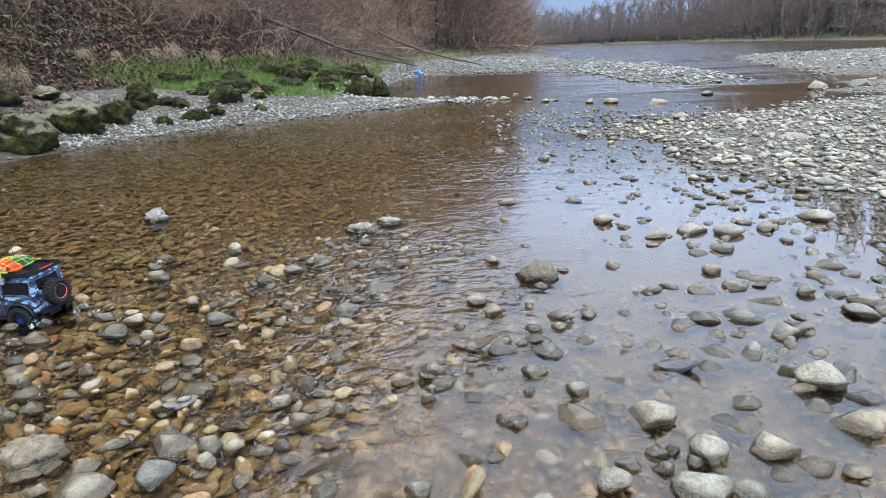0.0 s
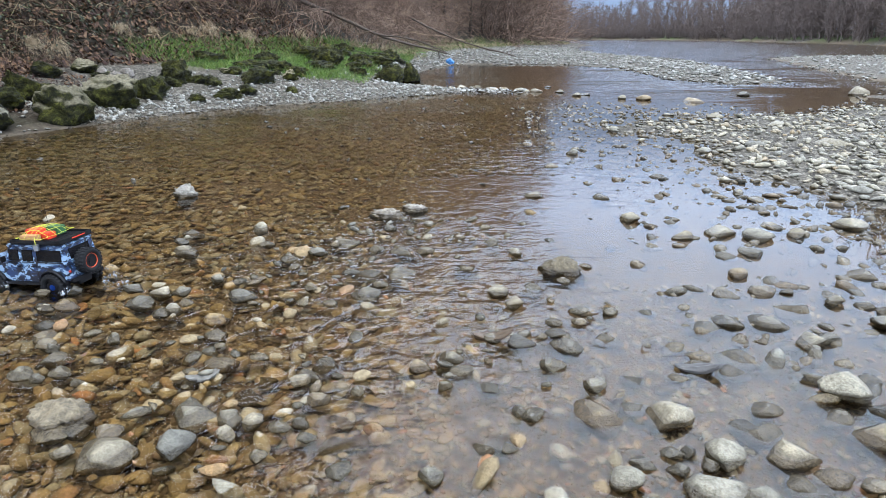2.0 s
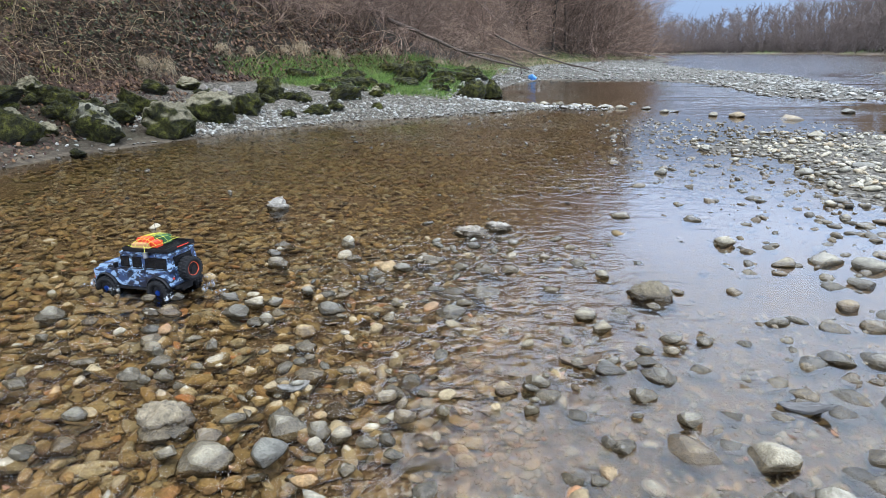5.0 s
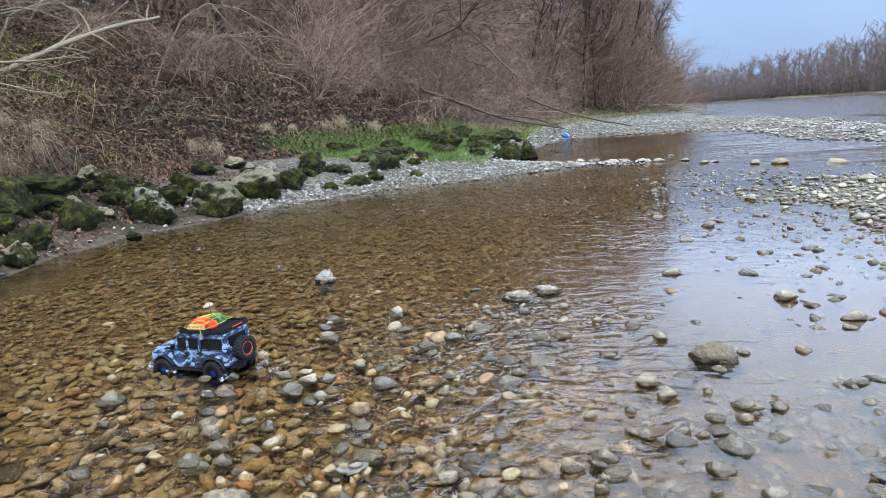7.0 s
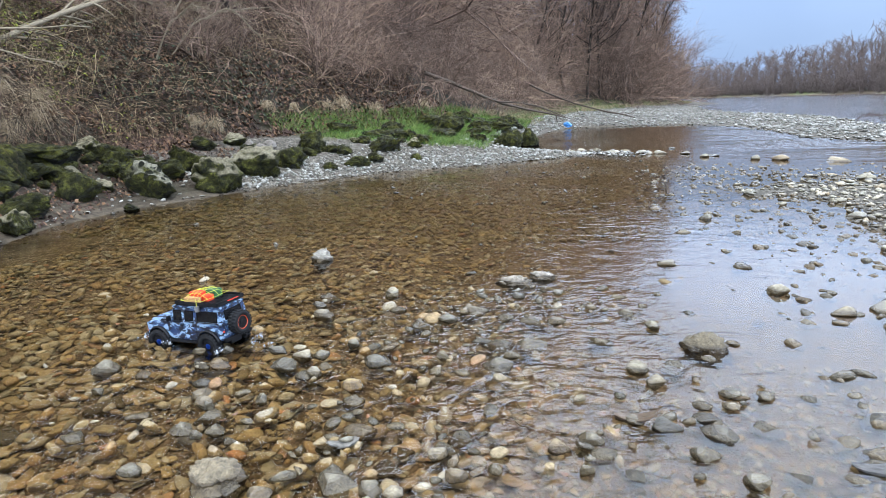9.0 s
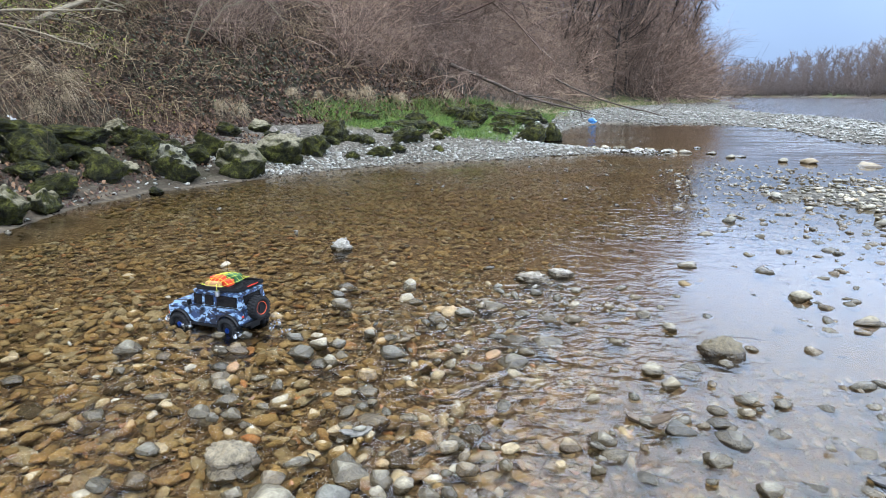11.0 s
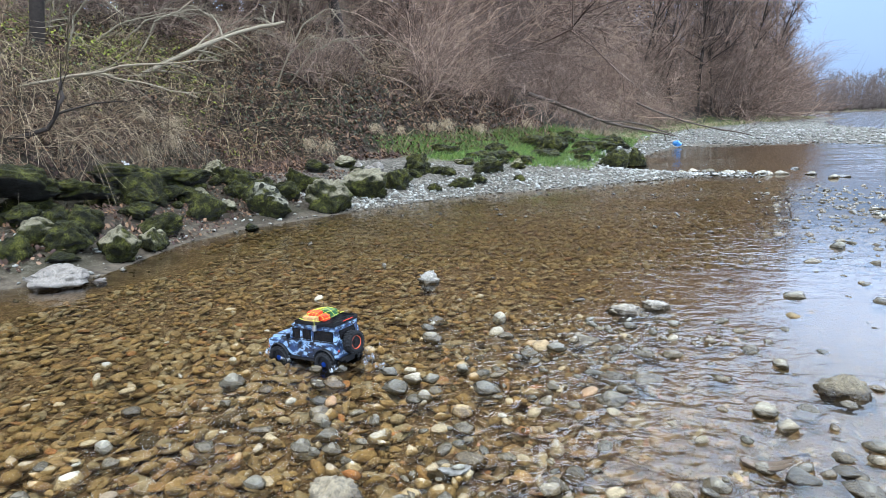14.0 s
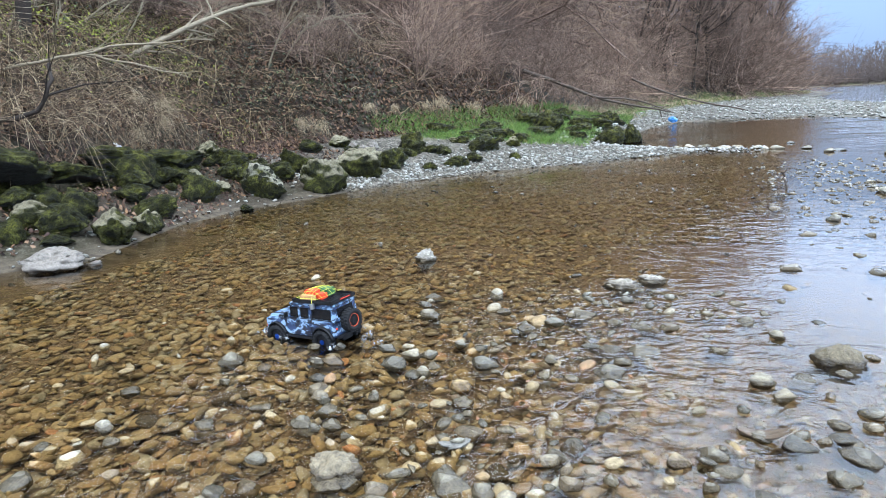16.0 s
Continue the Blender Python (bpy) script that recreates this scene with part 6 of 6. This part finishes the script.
def build_car():
    car = new("toy_off_road_car")
    tagged(car, "blue camouflage toy off-road car with loaded roof rack in water", "toy car")
    # body tub with wheel arches
    def arch(cx):
        return [(cx + 0.067 * math.cos(a), 0.064 + 0.067 * math.sin(a)) for a in np.linspace(radians(18), radians(162), 11)]
    side = [(-0.246, 0.088), (-0.246, 0.160), (0.078, 0.160), (0.084, 0.165), (0.228, 0.154), (0.243, 0.146), (0.243, 0.088)] + arch(0.162) + [(0.085, 0.076), (-0.085, 0.076)] + arch(-0.162)
    bm = bmesh.new()
    a = [bm.verts.new((x, -0.091, z)) for x, z in side]
    b = [bm.verts.new((x, 0.091, z)) for x, z in side]
    bm.faces.new(a)
    bm.faces.new(b[::-1])
    for i in range(len(side)):
        j = (i + 1) % len(side)
        bm.faces.new((a[i], b[i], b[j], a[j]))
    bmesh.ops.recalc_face_normals(bm, faces=bm.faces[:])
    bmesh.ops.bevel(bm, geom=[e for e in bm.edges if abs(e.verts[0].co.y - e.verts[1].co.y) < 1e-6], offset=0.004, segments=2, affect="EDGES")
    body = part("body", bm, C_CAMO, car, "blue and black camouflage painted body")
    part("bonnet", brick(0.09, 0.234, -0.064, 0.064, 0.158, 0.171, 0.003, lambda c: Vector((c.x, c.y, c.z - 0.008 * (c.x - 0.09) / 0.144))), C_CAMO, body)
    part("bonnet_vent", brick(0.12, 0.15, 0.066, 0.082, 0.160, 0.166, 0.001), C_BLACK, body)

    def cab(c):
        top = (c.z - 0.160) / 0.074
        return Vector((c.x - (0.024 * top if c.x > 0 else -0.006 * top), c.y * (1 - 0.11 * top), c.z))
    part("cabin", brick(-0.246, 0.078, -0.090, 0.090, 0.158, 0.234, 0.004, cab), C_CAMO, car, "camouflage painted cabin")
    part("roof", brick(-0.246, 0.058, -0.084, 0.084, 0.233, 0.243, 0.004), C_CAMO, car)
    # windows
    def wall_y(z):
        return 0.090 * (1 - 0.11 * (z - 0.160) / 0.074)
    for s in (-1, 1):
        for x0, x1 in ((-0.002, 0.052), (-0.078, -0.022), (-0.228, -0.098)):
            part("side_window", brick(x0, x1, -0.0012, 0.0022, 0.172, 0.222, 0.001, lambda c, s=s: Vector((c.x, s * (wall_y(c.z) + c.y), c.z))), C_GLASS, car, "dark tinted side window")
            part("window_frame", brick(x0 - 0.004, x1 + 0.004, -0.001, 0.0028, 0.166, 0.170, 0, lambda c, s=s: Vector((c.x, s * (wall_y(c.z) + c.y), c.z))), C_BLACK, car)
        for x in (-0.012, -0.088):
            part("door_seam", brick(x - 0.001, x + 0.001, s * 0.0905, s * 0.0918, 0.082, 0.158, 0), C_BLACK, body)
        for x in (0.005, -0.07):
            part("door_handle", brick(x - 0.008, x + 0.008, s * 0.091, s * 0.096, 0.146, 0.151, 0.001), C_BLACK, body)
        part("mirror", brick(0.062, 0.072, s * 0.094, s * 0.116, 0.170, 0.195, 0.002), C_BLACK, car)
        part("rock_slider", brick(-0.092, 0.092, s * 0.088 - 0.006, s * 0.088 + 0.012 * s, 0.064, 0.075, 0.002), C_BLACK, car)
        for cx in (0.162, -0.162):
            fl = bmesh.new()
            rows = []
            for k in range(13):
                t = radians(8 + 164 * k / 12)
                rows.append([fl.verts.new((cx + r * math.cos(t), s * y, 0.064 + r * math.sin(t))) for r, y in ((0.066, 0.088), (0.066, 0.104), (0.068, 0.106), (0.072, 0.101), (0.073, 0.088))])
            for p0, p1 in zip(rows[:-1], rows[1:]):
                for i in range(5):
                    fl.faces.new((p0[i], p0[(i + 1) % 5], p1[(i + 1) % 5], p1[i]))
            fl.faces.new(rows[0])
            fl.faces.new(rows[-1][::-1])
            bmesh.ops.recalc_face_normals(fl, faces=fl.faces[:])
            part("fender_flare", fl, C_BLACK, car, "black plastic fender flare", True)
        part("headlight", drum((0.245, s * 0.064, 0.124), (1, 0, 0), 0.014, 0.008, 18, bev=0.001), C_LAMP, car, "clear round headlight")
        part("headlight_surround", brick(0.2415, 0.2445, s * 0.064 - 0.02, s * 0.064 + 0.02, 0.102, 0.146, 0.001), C_CAMO, car)
        part("indicator", drum((0.244, s * 0.084, 0.106), (1, 0, 0), 0.005, 0.006, 10), C_ORANGE, car)
        part("tail_light", drum((-0.248, s * 0.080, 0.128), (1, 0, 0), 0.0045, 0.008, 10), C_RED, car)
        part("tow_ring", lathe([(0.005, -0.0015), (0.0085, -0.0015), (0.0085, 0.0015), (0.005, 0.0015)], 12), C_STEEL, car).location = (0.268, s * 0.045, 0.082)
    part("windscreen", brick(-0.001, 0.0022, -0.074, 0.074, 0.170, 0.224, 0.001, lambda c: Vector((0.078 - 0.024 * (c.z - 0.160) / 0.074 + c.x, c.y * (1 - 0.11 * (c.z - 0.16) / 0.074), c.z))), C_GLASS, car, "dark tinted windscreen")
    part("rear_window", brick(-0.0022, 0.001, -0.055, 0.055, 0.176, 0.222, 0.001, lambda c: Vector((-0.246 + 0.006 * (c.z - 0.160) / 0.074 + c.x, c.y, c.z))), C_GLASS, car, "dark tinted rear window")
    part("grille", brick(0.242, 0.247, -0.042, 0.042, 0.100, 0.147, 0.001), C_BLACK, car, "black radiator grille")
    for k in range(5):
        part("grille_bar", brick(0.246, 0.249, -0.040, 0.040, 0.106 + k * 0.008, 0.109 + k * 0.008, 0), C_BLACK, car)
    part("front_bumper", brick(0.250, 0.270, -0.088, 0.088, 0.074, 0.094, 0.003), C_BLACK, car, "black front bumper")
    part("winch", drum((0.262, 0, 0.101), (0, 1, 0), 0.010, 0.05, 14), C_BLACK, car)
    part("winch_hook", brick(0.268, 0.278, -0.006, 0.006, 0.070, 0.080, 0.002), C_RED, car, "red winch hook")
    part("bull_bar", rod([(0.268, -0.05, 0.09), (0.272, -0.045, 0.112), (0.272, 0.045, 0.112), (0.268, 0.05, 0.09)], 0.003), C_BLACK, car)
    part("rear_bumper", brick(-0.262, -0.246, -0.086, 0.086, 0.078, 0.094, 0.003), C_BLACK, car, "black rear bumper")
    part("chassis", brick(-0.238, 0.24, -0.035, 0.035, 0.050, 0.090, 0.003), C_BLACK, car)
    part("snorkel", rod([(0.10, -0.096, 0.14), (0.088, -0.098, 0.16), (0.075, -0.094, 0.20), (0.066, -0.090, 0.235), (0.076, -0.09, 0.248)], 0.005, 6), C_BLACK, car)
    part("antenna", rod([(-0.02, -0.08, 0.25), (-0.02, -0.082, 0.31), (-0.021, -0.083, 0.37)], 0.0012, 4), C_BLACK, car)
    for x in (0.162, -0.162):
        part("axle", drum((x, 0, 0.06), (0, 1, 0), 0.009, 0.17, 10), C_BLACK, car)
        for s in (-1, 1):
            turn = pose(x, s * 0.092, 0.06, 0, 0, (0 if s > 0 else 180) + (6 if x > 0 else 0))
            wheel("wheel", car, turn, 0.060, C_BLUE, "black wheel with blue metal hub")
    wheel("spare_wheel", car, pose(-0.276, 0.0, 0.152, 0, 0, 90), 0.056, C_ORANGE, "spare wheel with an orange-red rim")
    part("spare_carrier", brick(-0.260, -0.246, -0.02, 0.02, 0.13, 0.175, 0.002), C_BLACK, car)
    # roof rack and its load
    part("rack_base", brick(-0.242, 0.022, -0.088, 0.088, 0.247, 0.251, 0.001), C_BLACK, car, "black roof rack tray")
    for x0, x1, y0, y1 in ((-0.242, 0.022, 0.084, 0.088), (-0.242, 0.022, -0.088, -0.084), (-0.242, -0.238, -0.084, 0.084), (0.018, 0.022, -0.084, 0.084)):
        part("rack_rail", brick(x0, x1, y0, y1, 0.251, 0.266, 0.001), C_BLACK, car)
    for k in range(12):
        y = -0.077 + k * 0.014
        part("rack_slat", brick(-0.237, 0.016, y - 0.0035, y + 0.0035, 0.252, 0.256, 0.0008), C_BLACK, car)
    part("light_bar", brick(0.028, 0.040, -0.075, 0.075, 0.246, 0.260, 0.002), C_BLACK, car, "black roof light bar")
    part("rack_decal", brick(-0.2435, -0.2418, -0.05, 0.02, 0.257, 0.261, 0), C_RED, car, "red decal on the rack")
    part("fuel_can", brick(-0.097, -0.027, 0.0, 0.048, 0.256, 0.300, 0.005), C_RED, car, "red plastic fuel can on the rack")
    part("storage_box", brick(-0.133, -0.057, -0.066, -0.012, 0.256, 0.294, 0.004), C_GREEN, car, "dark green storage box on the rack")
    part("crate", brick(-0.115, -0.029, 0.052, 0.082, 0.256, 0.284, 0.003), C_TAN, car, "tan crate on the rack")
    part("toolbox", brick(-0.143, -0.105, 0.0, 0.044, 0.256, 0.284, 0.003), C_RED, car, "red toolbox on the rack")

    def drape(u, w):
        """Height of the cargo net over the load."""
        x, y = -0.155 + 0.146 * u, -0.086 + 0.172 * w
        z = 0.268 + 0.036 * math.sin(math.pi * min(max(u, 0), 1)) ** 0.6 * math.sin(math.pi * min(max(w, 0), 1)) ** 0.5
        return (x + 0.004 * math.sin(9 * w + 4 * u), y + 0.004 * math.sin(11 * u), z + 0.004)
    for k in range(7):
        part("net_cord", rod([drape(k / 6, j / 10) for j in range(11)], 0.0009, 4), C_CORD, car, "yellow cargo net cord")
    for k in range(6):
        part("net_cord", rod([drape(j / 10, k / 5) for j in range(11)], 0.0009, 4), C_CORD, car)
    part("hanging_mug", drum((-0.125, 0.098, 0.238), (0, 0, 1), 0.011, 0.024, 14, 0.012), C_STEEL, car, "small steel mug hanging from the rack")
    part("mug_cord", rod([(-0.125, 0.098, 0.25), (-0.12, 0.092, 0.272), (-0.118, 0.088, 0.282)], 0.0015, 4), C_CORD, car)
    return car


car = build_car()
car.matrix_basis = pose(-1.510, 2.820, -0.048, -1.0, 3.2, 167) @ Matrix.Scale(0.95, 4)

# white water thrown up at the wheels
foam_rng = np.random.default_rng(77)
def make_foam():
    m, n, l, b = nodemat("foam", 0.12)
    t = noise_tex(n, l, 70, 4, 0.6, n.new("ShaderNodeNewGeometry").outputs["Position"])
    b.inputs["Base Color"].default_value = (0.50, 0.53, 0.57, 1)
    clear, mix = n.new("ShaderNodeBsdfTransparent"), n.new("ShaderNodeMixShader")
    l.new(grey(n, l, t, 0.48, 0.74), mix.inputs["Fac"])
    l.new(clear.outputs["BSDF"], mix.inputs[1])
    l.new(b.outputs["BSDF"], mix.inputs[2])
    l.new(mix.outputs["Shader"], n["Material Output"].inputs["Surface"])
    return m


M_FOAM = make_foam()
drops, shape = [], ball(3, 88, 0.0, 0.9, 0)
for fx, fy, wide, tall, count in ((0.235, 0.10, 0.026, 0.035, 16), (0.09, 0.115, 0.018, 0.010, 7), (-0.225, 0.11, 0.016, 0.035, 13), (-0.25, -0.12, 0.024, 0.04, 16), (-0.34, -0.02, 0.06, 0.002, 10)):
    q = car.matrix_basis @ Vector((fx, fy, 0))
    u = foam_rng.random(count) ** 1.8
    at = np.stack([q.x + foam_rng.normal(0, wide, count) * (1 - 0.6 * u), q.y + foam_rng.normal(0, wide * 0.7, count) * (1 - 0.6 * u)], 1)
    drops.append(scatter([shape], at, 0.002 + tall * u, 0.005 + 0.015 * foam_rng.random(count) ** 2, foam_rng.uniform(0.6, 2.2, count), foam_rng))
v, t = join_arrays(drops)
tagged(new("foam", np_mesh("foam", v, t, M_FOAM)), "white splashes of water around the wheels of the toy car", "foam", kind="stuff")
